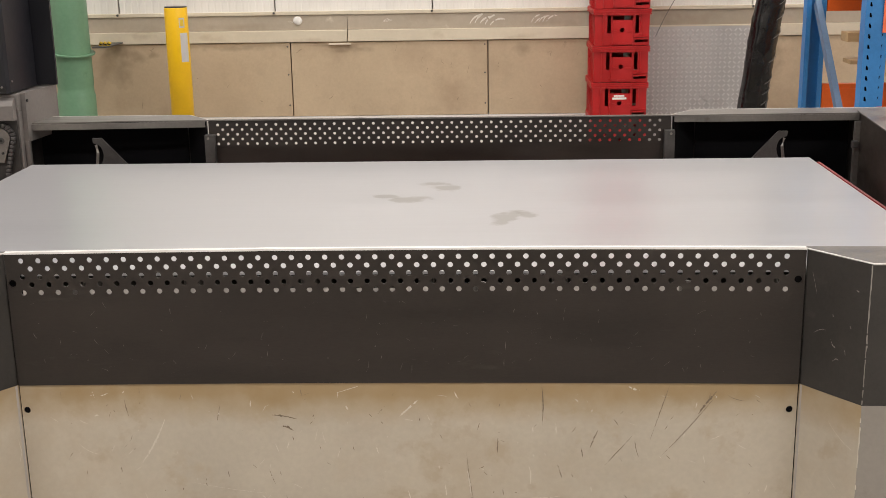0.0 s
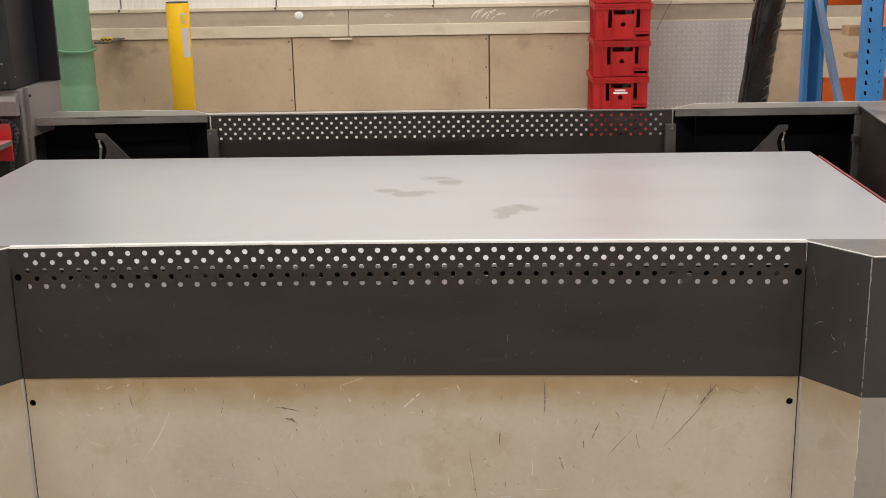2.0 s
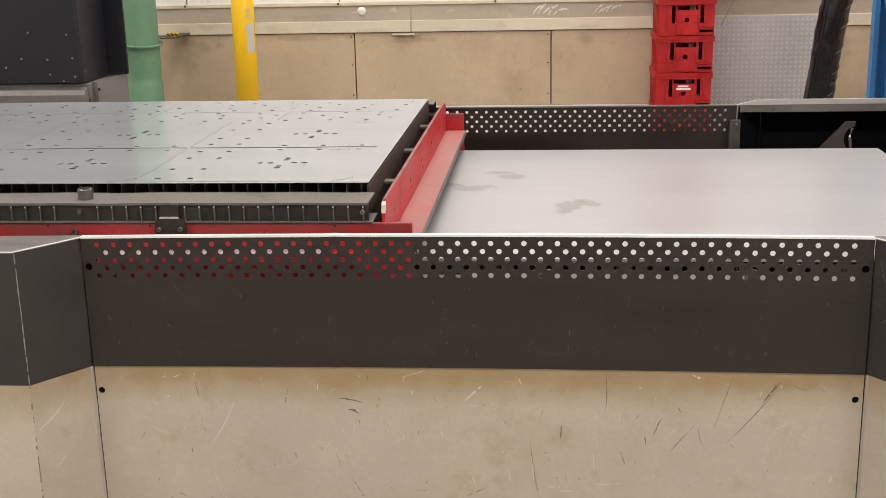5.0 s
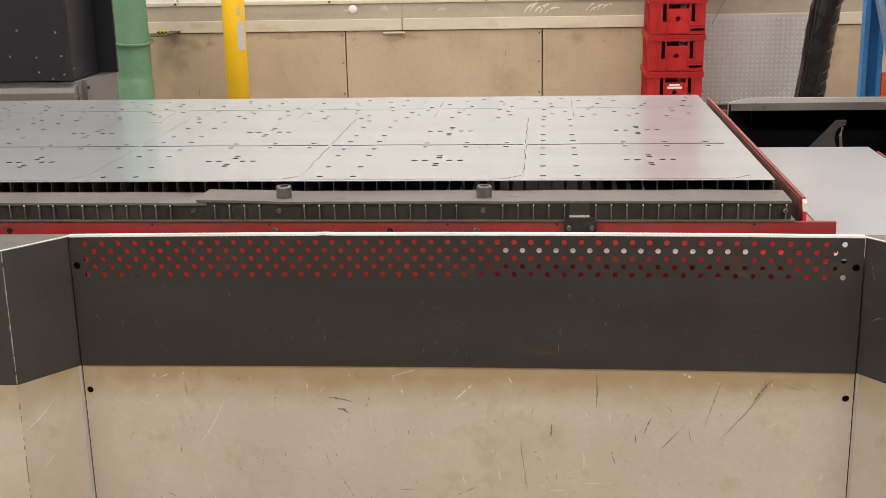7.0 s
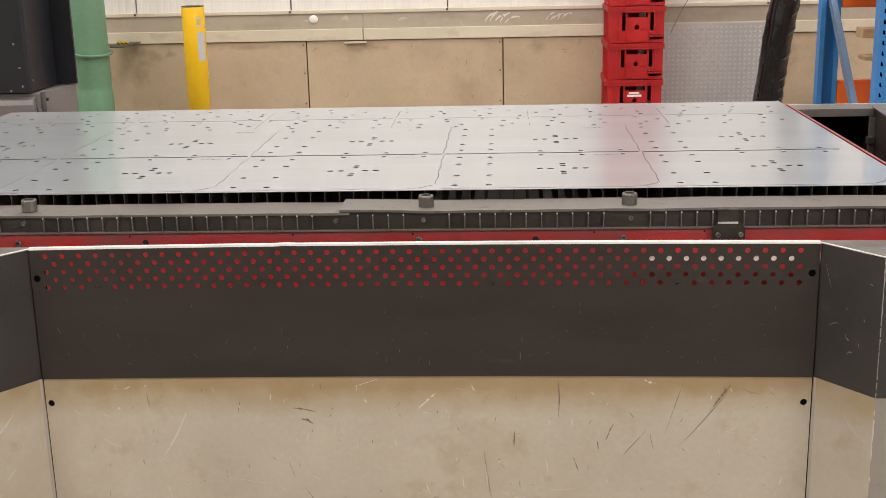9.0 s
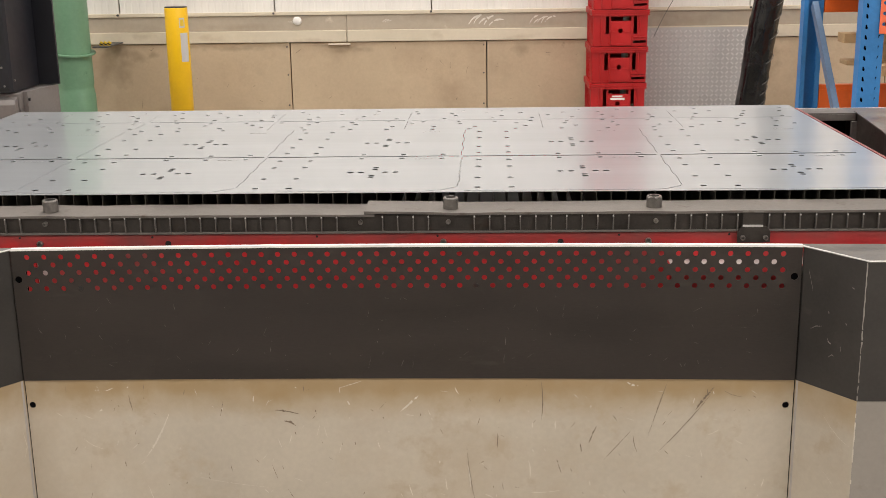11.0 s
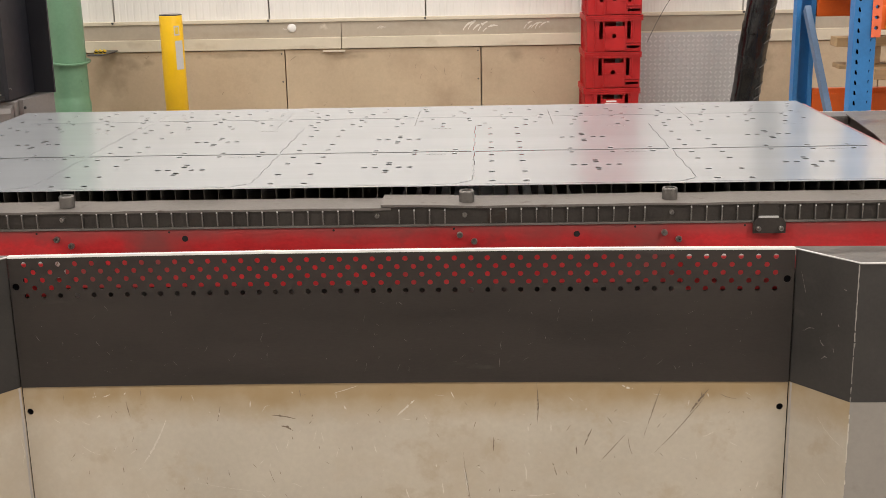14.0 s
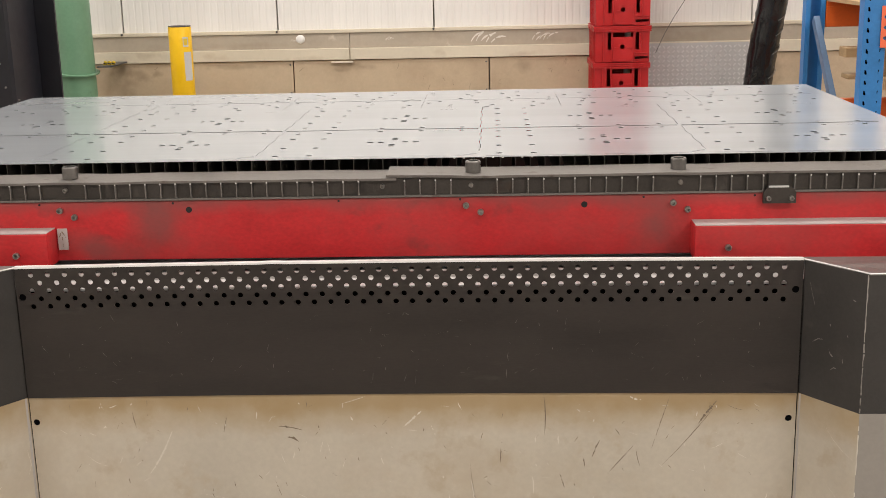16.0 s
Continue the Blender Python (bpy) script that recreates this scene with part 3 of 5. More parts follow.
for y, s, name in ((FY, 1, "front_guard"), (RY, -1, "rear_guard")):
    big = [circle(-1.075, 0.795, 0.009, 16), circle(0.789, 0.795, 0.009, 16)]
    guard = part(name, pierced(B(), long_panel(ZB, ZT), guard_holes(s == 1) + big, lambda u, v, w: (u, y + s * (0.003 * w - 0.004), v + (crown(u) if s == 1 else 0))), "dark", table, "charcoal guard panel with five rows of round holes")
    lip = B()
    n = 60
    rows = [[lip.verts.new((XL + (XR - XL) * k / n, y + s * dy, ZT + dz + (crown(XL + (XR - XL) * k / n) if s == 1 else 0) + 0.00015 * noise.noise((k * 0.35, s, 0)) + (0.0012 if k == 20 else 0))) for k in range(n + 1)] for dy, dz in ((-0.0052, -0.001), (-0.0040, 0.004), (0.010, 0.004), (0.010, -0.001))]
    for a, b in ((0, 1), (1, 2), (2, 3), (3, 0)):
        for k in range(n):
            lip.faces.new((rows[a][k], rows[a][k + 1], rows[b][k + 1], rows[b][k]))
    part("folded_edge", lip, "edge" if s == 1 else "worn", guard, "bare bright steel folded edge")
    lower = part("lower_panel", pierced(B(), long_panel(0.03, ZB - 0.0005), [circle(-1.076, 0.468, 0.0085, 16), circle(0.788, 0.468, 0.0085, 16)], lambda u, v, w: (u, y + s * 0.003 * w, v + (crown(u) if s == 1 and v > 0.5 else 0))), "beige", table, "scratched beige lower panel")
    if s == 1:
        for mat, ob, args in (("scratch_light", lower, (120, 4, (XL + 0.05, XR - 0.05), (0.06, 0.525), FY - 0.0006, 0.030, 0.0017, (-50, 130))), ("scratch_dark", lower, (110, 6, (XL + 0.05, XR - 0.05), (0.12, 0.53), FY - 0.0008, 0.022, 0.0012, (20, 160))), ("scratch_steel", guard, (150, 9, (XL + 0.05, XR - 0.05), (0.56, 0.755), FY - 0.0046, 0.026, 0.0008, (-10, 190)))):
            tagged(part("scrape_field", scratches(B(), *args), mat, ob, "scattered scrape marks"), kind="stuff")
        for table_rows, mat in ((LONG_DARK + SHORT_DARK, "scratch_dark"), (LONG_PALE + SHORT_PALE, "scratch_light")):
            for x, z, length, way, bend, wide in table_rows:
                part("scrape", stroke(arc(x, z, length, way, bend), wide, FY - 0.001), mat, lower)
    # wings that come forward from the guard, in two facets each
    for side, xe, xo in ((1, XR, 2.3), (-1, XL, -2.35)):
        xf = xe + side * 0.108
        yo = y - s * FOLD
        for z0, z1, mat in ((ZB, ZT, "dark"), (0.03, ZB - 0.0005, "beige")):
            facet = B()
            prism(facet, [(xe + side * 0.003, y), (xf, yo), (xf, yo + s * 0.004), (xe + side * 0.003, y + s * 0.004)], z0, z1)
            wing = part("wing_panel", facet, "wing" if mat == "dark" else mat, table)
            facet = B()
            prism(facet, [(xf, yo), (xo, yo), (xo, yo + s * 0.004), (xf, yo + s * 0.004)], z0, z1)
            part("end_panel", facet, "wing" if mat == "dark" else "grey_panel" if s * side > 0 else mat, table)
            if s == 1:
                rub, prev = B(), None
                for k in range(91):
                    z = z0 + 0.002 + (z1 - z0 - 0.004) * k / 90
                    a = 0.5 + noise.noise((k * 0.31, side * 3.0, z0 * 9))
                    w1, w2 = 0.0005 + 0.0008 * max(0.0, a), 0.0004 + 0.0020 * max(0.0, 0.45 + noise.noise((k * 0.22, side * 7.0, z0 * 5)))
                    ring = [rub.verts.new(q) for q in ((xf - side * w1, yo + s * (1.3 * w1 - 0.0009), z), (xf, yo - s * 0.0010, z), (xf + side * w2, yo - s * 0.0007, z))]
                    if prev and a > (0.12 if mat == "dark" else 0.45):
                        rub.faces.new((prev[0], prev[1], ring[1], ring[0]))
                        rub.faces.new((prev[1], prev[2], ring[2], ring[1]))
                    prev = ring
                if mat == "beige":
                    # raised pale strip for the worn paint beside the seam
                    strip = B()
                    prism(strip, [(xe + side * 0.0045, y - s * 0.0025), (xe + side * 0.0080, y - s * 0.0068), (xe + side * 0.0080, y - s * 0.0055), (xe + side * 0.0045, y - s * 0.001)], z0 + 0.001, z1 - 0.001)
                    part("seam_strip", strip, "bare", wing, "pale worn strip along the seam")
                part("worn_edge", rub, "scratch_pale" if mat == "dark" else "scratch_light" if side > 0 else "scratch_dark", wing, "paint worn off the fold")
                if side > 0 or mat == "beige":
                    for marks, wide in (WING_MARKS if mat == "dark" else LOW_MARKS):
                        mk = stroke(marks, wide * (0.55 if side > 0 else 1.6), 0.0)
                        for v in mk.verts:
                            u, z = v.co.x, v.co.z
                            v.co = Vector((xe + side * (0.003 + (abs(xf - xe) - 0.003) * u - 0.0008), y + (yo - y) * u - 0.0008, z))
                        part("scrape", mk, "scratch_pale" if mat == "dark" else "scratch_light", wing)
        top = B()
        prism(top, [(xe + side * 0.002, y + s * 0.012), (xe + side * 0.002, y - s * 0.003), (xf + side * 0.004, yo - s * 0.004), (xo, yo - s * 0.004), (xo, y + s * 0.05), (xe + side * 0.76, y + s * (0.04 if side < 0 else 0.0)), (xe + side * 0.3, y + s * 0.004)], ZT - 0.002, ZT + 0.003)
        cover = part("cover_plate", top, "worn", table, "worn grey steel cover plate")
        face = B()
        prism(face, [(xe + side * 0.004, y + s * 0.005), (xe + side * 0.752, y + s * (0.005 + (0.04 if side < 0 else 0.0))), (xe + side * 0.752, y + s * (0.001 + (0.04 if side < 0 else 0.0))), (xe + side * 0.004, y + s * 0.001)], ZT - 0.027, ZT - 0.0025)
        part("cover_lip", face, "worn", cover)
        part("bright_rim", tube(B(), [(xe, y - s * 0.003, ZT + 0.002), (xf + side * 0.003, yo - s * 0.004, ZT + 0.002), (xo, yo - s * 0.004, ZT + 0.002)], 0.0018, 6), "edge", cover)
        # black sheets painted as the shade under the cover plate
        part("recess_liner", box(B(), *sorted((xf + side * 0.012, xe + side * 0.75)), *sorted((yo + s * 0.012, yo + s * 0.018)), 0.3, ZT - 0.003), "shade_black", table, "black sheet painted as the shade behind the cover")
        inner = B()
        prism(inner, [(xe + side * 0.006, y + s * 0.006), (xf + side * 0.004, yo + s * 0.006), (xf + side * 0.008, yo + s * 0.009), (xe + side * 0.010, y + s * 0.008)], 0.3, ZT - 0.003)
        part("recess_side", inner, "shade_black", table)
        px = xe + side * 0.002
        # front post is black so the guard's end holes look shaded
        post = part("post", box(B(), *sorted((px - side * (0.026 if s > 0 else 0.031), px + side * (0.026 if s > 0 else 0.011))), *sorted((y + s * 0.004, y + s * 0.03)), 0.03, 0.812, 0.002), "shade_black" if s > 0 else "hook", table, "dark steel corner post")
        part("bolt", cyl(B(), (px - side * 0.005, y + s * 0.028, 0.798), (px - side * 0.005, y + s * 0.036, 0.798), 0.005, 10), "bolt", post)


def catch_hook(x, turn):
    """Upright catch plate with a sloping back and a round bite."""
    s = turn
    pts = [(x, 0.804), (x + s * 0.038, 0.804), (x + s * 0.150, 0.682), (x + s * 0.150, 0.55), (x + s * 0.005, 0.55), (x + s * 0.005, 0.69)]
    pts += [(x + s * (0.012 + 0.030 * math.sin(a)), 0.734 - 0.046 * math.cos(a)) for a in (0.35, 0.75, 1.15, 1.55, 1.95, 2.35, 2.75)]
    pts += [(x + s * 0.002, 0.784)]
    return prism(B(), pts, 5.028, 5.038, "y")


for x, turn in ((-1.568, 1), (1.268, -1)):
    hook = part("catch_hook", catch_hook(x, turn), "hook", table, "dark steel catch hook")
    part("pin", tube(B(), [(x + turn * 0.012, 5.033, 0.775), (x + turn * 0.022, 5.02, 0.745), (x + turn * 0.016, 5.02, 0.70), (x + turn * 0.004, 5.02, 0.66)], 0.006, 8), "bolt", hook)

# the end wall with its shaped cover plate
end = [(1.557, 5.09), (1.530, 4.82), (1.505, 4.56), (1.470, 4.34), (1.450, 4.15), (1.445, 3.85), (1.470, 3.66), (1.505, 3.44), (1.530, 3.18), (1.557, 2.91)]
outer = [(2.3, 2.91), (2.3, 5.09)]
endcover = part("end_cover", prism(B(), end + outer, ZT + 0.004, ZT + 0.009), "worn", table, "worn grey steel end cover plate")
part("end_wall", prism(B(), [(x + 0.008, y) for x, y in end] + outer, 0.03, ZT + 0.0035), "dark", table)
part("latch_block", box(B(), 1.524, 1.549, 5.012, 5.041, 0.733, 0.762, 0.004), "hook", table)
part("corner_bar", box(B(), 1.538, 1.562, 5.042, 5.062, 0.3, ZT - 0.03, 0.002), "worn", table)
# black, painting in the shade inside the table
part("base_tray", box(B(), -1.85, 1.44, FY + 0.03, RY - 0.03, 0.20, 0.24), "shade_black", table)
for y in (3.28, 4.72):
    part("support_rail", box(B(), -1.9, 1.42, y - 0.03, y + 0.03, 0.24, 0.55), "hook", table)
for y in (3.14, 4.86):
    part("carriage_rail", box(B(), -1.82, 1.40, y - 0.012, y + 0.012, 0.24, 0.525), "hook", table)

# ---- laser head housing beyond the table ----
cutter = thing("laser_cutter", (-2.6, 5.2, 0.0), "black machine housing on a grey skirt with bolted panels", "machine")
shell = B()
prism(shell, [(-5.5, 4.93), (-1.862, 4.93), (-1.852, 4.945), (-1.846, 5.21), (-1.862, 5.225), (-5.5, 5.225)], 1.004, 2.6)
hood = part("front_hood", shell, "housing", cutter, "black painted hood with small bolts")
part("rear_hood", prism(B(), [(-5.5, 5.226), (-1.765, 5.226), (-1.765, 5.24), (-2.2, 5.5), (-5.5, 5.5)], 1.004, 2.6), "housing", cutter)
rnd = random.Random(21)
for x, z in ((-1.99, 1.10), (-1.985, 1.04), (-2.10, 1.105), (-1.885, 1.105), (-1.88, 1.03), (-1.93, 1.012), (-2.17, 1.07), (-2.06, 1.21), (-1.9, 1.2)):
    part("bolt", cyl(B(), (x, 4.925, z), (x, 4.932, z), 0.0042, 10), "bolt", hood)
part("bolt", cyl(B(), (-1.856, 4.96, 1.05), (-1.846, 4.96, 1.05), 0.004, 10), "bolt", hood)
part("notch", box(B(), -1.90, -1.864, 4.926, 4.94, 1.0035, 1.024), "black", hood)
skirt = B()
box(skirt, -5.5, -1.835, 4.952, 5.30, 0.93, 0.998, 0.004)
box(skirt, -5.5, -1.835, 4.96, 5.06, 0.10, 0.93, 0.004)
skirt_ob = part("skirt", skirt, "skirt", cutter, "grey-brown steel skirt")
nose = B()
prism(nose, [(4.918, 0.897), (4.918, 0.955), (4.926, 0.974), (4.951, 0.986), (4.951, 0.897)], -5.5, -1.842, "x")
part("rounded_rail", nose, "skirt", skirt_ob)
part("side_block", prism(B(), [(-1.834, 4.99), (-1.815, 4.99), (-1.782, 5.26), (-1.834, 5.26)], 0.80, 1.0), "skirt", cutter)
part("screw_hole", cyl(B(), (-1.83, 4.998, 0.968), (-1.808, 4.998, 0.968), 0.006, 10), "black", cutter)
CX, CZ = -1.910, 0.825  # centre of the drive
loop = [(CX - 0.05 * k, CZ + 0.0525) for k in (6, 4, 2)] + [(CX + 0.0525 * math.sin(a), CZ + 0.0525 * math.cos(a)) for a in (0.3 * k for k in range(0, 7))]
loop += [(CX + 0.033, CZ - 0.075), (CX + 0.020, CZ - 0.13), (CX + 0.010, CZ - 0.19)]
chain = part("cable_chain", tube(B(), [(x, 4.940, z) for x, z in loop], 0.0075, 8), "chain", cutter, "black drive chain round a grey plate")
run, gone = 0.0, 0.0
for (xa, za), (xb, zb) in zip(loop[2:], loop[3:]):
    d = Vector((xb - xa, zb - za))
    while run < gone + d.length:
        q = Vector((xa, za)) + d * ((run - gone) / d.length)
        link_b = box(B(), -0.0066, 0.0066, -0.010, 0.010, -0.0088, 0.0088, 0.003)
        bmesh.ops.transform(link_b, matrix=Matrix.Translation((q.x, 4.934, q.y)) @ Matrix.Rotation(-math.atan2(d.y, d.x), 4, "Y"), verts=link_b.verts)
        part("chain_link", link_b, "hook", chain)
        run += 0.0168
    gone += d.length
drive = prism(B(), [(CX + 0.040 * math.sin(a), CZ + 0.040 * math.cos(a)) for a in (0.25 * k for k in range(-6, 8))] + [(CX + 0.008, CZ - 0.10), (CX - 0.04, CZ - 0.10)], 4.926, 4.938, "y")
drive_ob = part("drive_plate", drive, "worn", cutter, "grey teardrop drive plate")
part("hub", cyl(B(), (CX + 0.004, 4.9225, CZ - 0.010), (CX + 0.004, 4.9255, CZ - 0.010), 0.013, 16), "hook", drive_ob)
part("hub_bolt", cyl(B(), (CX + 0.004, 4.919, CZ - 0.010), (CX + 0.004, 4.9222, CZ - 0.010), 0.006, 10), "black", drive_ob)
part("bolt", cyl(B(), (CX + 0.006, 4.922, CZ - 0.062), (CX + 0.006, 4.9255, CZ - 0.062), 0.005, 10), "black", drive_ob)
part("lower_strip", box(B(), -1.834, -1.8155, 4.985, 5.0, 0.45, 0.7995, 0.002), "skirt", cutter)
# flat dark sheet painted as the shade around the chain
part("chain_recess", box(B(), -2.4, -1.842, 4.947, 4.9515, 0.60, 0.893, 0.001), "chain", cutter)

# ---- shuttle pallets ----
SHEET = (-1.72, 1.268, 3.220, 4.780)
pallet = thing("shuttle_pallet", (-0.22, 4.0, 0.725), "red steel shuttle pallet with a bed of upright slats", "pallet", "shuttle pallets")


def comb(y, s):
    """Side comb plate with close upright ribs, y being its outer face and s the way outwards."""
    bm = B()
    box(bm, -1.735, 1.285, *sorted((y, y - s * 0.008)), 0.874, 0.9155)
    return bm


def ledge(x0, x1, y, s, lift, bent):
    """Thin bent steel ledge along the pallet's side."""
    bm, n = B(), 40
    rows = []
    for yy, drop in ((y + s * 0.004, -0.006), (y + s * 0.004, 0.0), (y - s * 0.118, 0.001), (y - s * 0.118, -0.004)):
        rows.append([bm.verts.new((x0 + (x1 - x0) * k / n, yy + 0.0015 * noise.noise((k * 0.4, yy, 2)), 0.918 + lift + drop + 0.0018 * noise.noise((k * 0.23, yy * 3, 7)) + bent * max(0.0, 1 - k / 6))) for k in range(n + 1)])
    for a in range(4):
        for k in range(n):
            bm.faces.new((rows[a][k], rows[a][k + 1], rows[(a + 1) % 4][k + 1], rows[(a + 1) % 4][k]))
    bm.faces.new([r[0] for r in rows])
    bm.faces.new([r[-1] for r in rows])
    bmesh.ops.recalc_face_normals(bm, faces=bm.faces)
    return bm


def bolt(x, y, z, s, r=0.0080):
    """Socket-head bolt: a round head with a deep socket."""
    bm, rings = B(), []
    for rr, d in ((r, 0.0), (r, 0.0085), (r * 0.86, 0.0100), (r * 0.52, 0.0100), (r * 0.46, 0.0030)):
        rings.append([bm.verts.new((x + rr * math.cos(a), y + s * d, z + rr * math.sin(a))) for a in (2 * math.pi * q / 14 for q in range(14))])
    for r1, r2 in zip(rings, rings[1:]):
        for q in range(14):
            bm.faces.new((r1[q], r1[(q + 1) % 14], r2[(q + 1) % 14], r2[q]))
    bm.faces.new(rings[-1])
    bmesh.ops.recalc_face_normals(bm, faces=bm.faces)
    return bm


for y, s in ((3.09, -1), (4.91, 1)):
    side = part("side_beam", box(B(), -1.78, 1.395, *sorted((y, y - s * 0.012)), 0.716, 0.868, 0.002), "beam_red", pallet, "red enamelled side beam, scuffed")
    part("top_flange", box(B(), -1.76, 1.296, *sorted((y + s * 0.004, y - s * 0.09)), 0.8685, 0.8735, 0.001), "dust", side, "dusty steel flange")
    part("bottom_flange", box(B(), -1.78, 1.30, *sorted((y - s * 0.012, y - s * 0.05)), 0.7165, 0.7225), "comb", side)
    strip = part("comb_plate", comb(y - s * 0.003, s), "comb", pallet, "dark comb plate with close upright ribs")
    ribs = B()
    k = 0
    rnd = random.Random(31)
    while k < 79:
        x = -1.715 + 0.0383 * k
        if not any(abs(x - c) < 0.03 for c in (-1.0, 0.02, 0.535, -0.20)):
            lean = rnd.uniform(-0.0012, 0.0012)
            prism(ribs, [(x - 0.0014, 0.874), (x + 0.0014, 0.874), (x + 0.0014 + lean, 0.913), (x - 0.0014 + lean, 0.913)], *sorted((y - s * 0.0028, y + s * 0.0035)), "y")
        k += 1
    # small bright blocks that paint the highlight at each rib's top
    ticks = B()
    for k in range(79):
        x = -1.715 + 0.0383 * k
        if not any(abs(x - c) < 0.03 for c in (-1.0, 0.02, 0.535, -0.20)):
            box(ticks, x - 0.0016, x + 0.0016, *sorted((y + s * 0.0036, y + s * 0.0042)), 0.9085, 0.9125)
    tagged(part("rub_marks", ticks, "bright_bar", strip, "bright glints painted at the rib tips"), kind="stuff")
    tagged(part("ribs", ribs, "rib", strip, "scraped bright rib edges"), kind="stuff")
    for x in (-1.0, -0.20, 0.02, 0.535, 1.27):
        part("bolt", bolt(x, y - s * 0.003, 0.897, s, 0.006), "bolt", strip)
    part("ledge", ledge(-1.745, -0.165, y, s, 0.0, 0.0), "dust", pallet, "dusty grey bent steel ledge")
    part("ledge", ledge(-0.19, 1.285, y, s, 0.0035, 0.004), "dust", pallet, "dusty grey bent steel ledge")
    for x in (-1.0, 0.025, 0.536):
        for dx, z in ((-0.018, 0.846), (0.018, 0.829)):
            part("bolt", bolt(x + dx, y, z, s), "bolt", side)
        if s > 0:
            continue
        cup = B()
        outer_r, inner_r = 0.0195, 0.013
        rings = []
        for r, z in ((outer_r, 0.9205), (outer_r, 0.9475), (outer_r - 0.002, 0.9505), (inner_r, 0.9505), (inner_r, 0.925)):
            rings.append([cup.verts.new((x + r * math.cos(a), y - s * 0.045 + r * math.sin(a), z)) for a in (2 * math.pi * q / 24 for q in range(24))])
        for r1, r2 in zip(rings, rings[1:]):
            for q in range(24):
                cup.faces.new((r1[q], r1[(q + 1) % 24], r2[(q + 1) % 24], r2[q]))
        cup.faces.new(rings[-1])
        bmesh.ops.recalc_face_normals(cup, faces=cup.faces)
        part("stop_cup", cup, "cup", pallet, "short turned steel stop", False)
    for x in (-0.69, 0.30):
        part("bolt_hole", cyl(B(), (x, y + s * 0.0006, 0.844), (x, y - s * 0.002, 0.844), 0.0078, 16), "black", side)
    for k in range(8):
        part("bolt_hole", cyl(B(), (-1.45 + 0.37 * k + 0.07 * math.sin(3 * k), y + s * 0.0005, 0.861), (-1.45 + 0.37 * k + 0.07 * math.sin(3 * k), y - s * 0.002, 0.861), 0.003, 8), "black", side)
    # guide boxes low on the beam
    for x0, x1 in ((0.563, 1.28), (-1.76, -1.034)):
        guide = part("guide_box", box(B(), x0, x1, *sorted((y + s * 0.0005, y + s * 0.068)), 0.714, 0.8005, 0.003), "red", pallet, "red guide box with a dusty top")
        part("dusty_top", box(B(), x0 + 0.002, x1 - (0.09 if x0 > 0 else 0.002), *sorted((y + s * 0.001, y + s * 0.066)), 0.8007, 0.8025), "bare", guide, "bare rubbed steel top")
        part("bolt", bolt(x0 + 0.08 if x0 > 0 else x1 - 0.08, y + s * 0.068, 0.747, s), "bolt", guide)
    wedge = part("wedge_plate", prism(B(), [(-1.030, 0.745), (-1.005, 0.745), (-1.005, 0.80), (-1.030, 0.80)], *sorted((y + s * 0.0005, y + s * 0.004)), "y"), "bare", side, "pale scuffed wedge plate")
    for xa, xb, za, zb in ((-1.028, -1.018, 0.775, 0.794), (-1.008, -1.018, 0.775, 0.794), (-1.018, -1.018, 0.752, 0.79)):
        part("mark", stroke([(xa, za), (xb, zb)], 0.004, y + s * 0.0045), "scratch_dark", wedge)
    brk = B()
    low = [(0.735, 0.843), (0.815, 0.843), (0.815, 0.870), (0.806, 0.882), (0.744, 0.882), (0.735, 0.870)]
    prism(brk, low, *sorted((y + s * 0.006, y + s * 0.014)), "y")
    box(brk, 0.748, 0.797, *sorted((y + s * 0.001, y + s * 0.0055)), 0.845, 0.9165, 0.001)
    bracket = part("bracket", brk, "comb", pallet, "dark stepped steel bracket")
    part("bracket_lip", box(B(), 0.748, 0.797, *sorted((y + s * 0.0057, y + s * 0.0125)), 0.8822, 0.886), "bright_bar", bracket, "bright lip")
    part("bracket_top", box(B(), 0.747, 0.798, *sorted((y + s * 0.001, y + s * 0.0075)), 0.9168, 0.9195), "dust", bracket)
    for x in (0.747, 0.803):
        part("bolt", bolt(x, y + s * 0.014, 0.856, s, 0.006), "bolt", bracket)

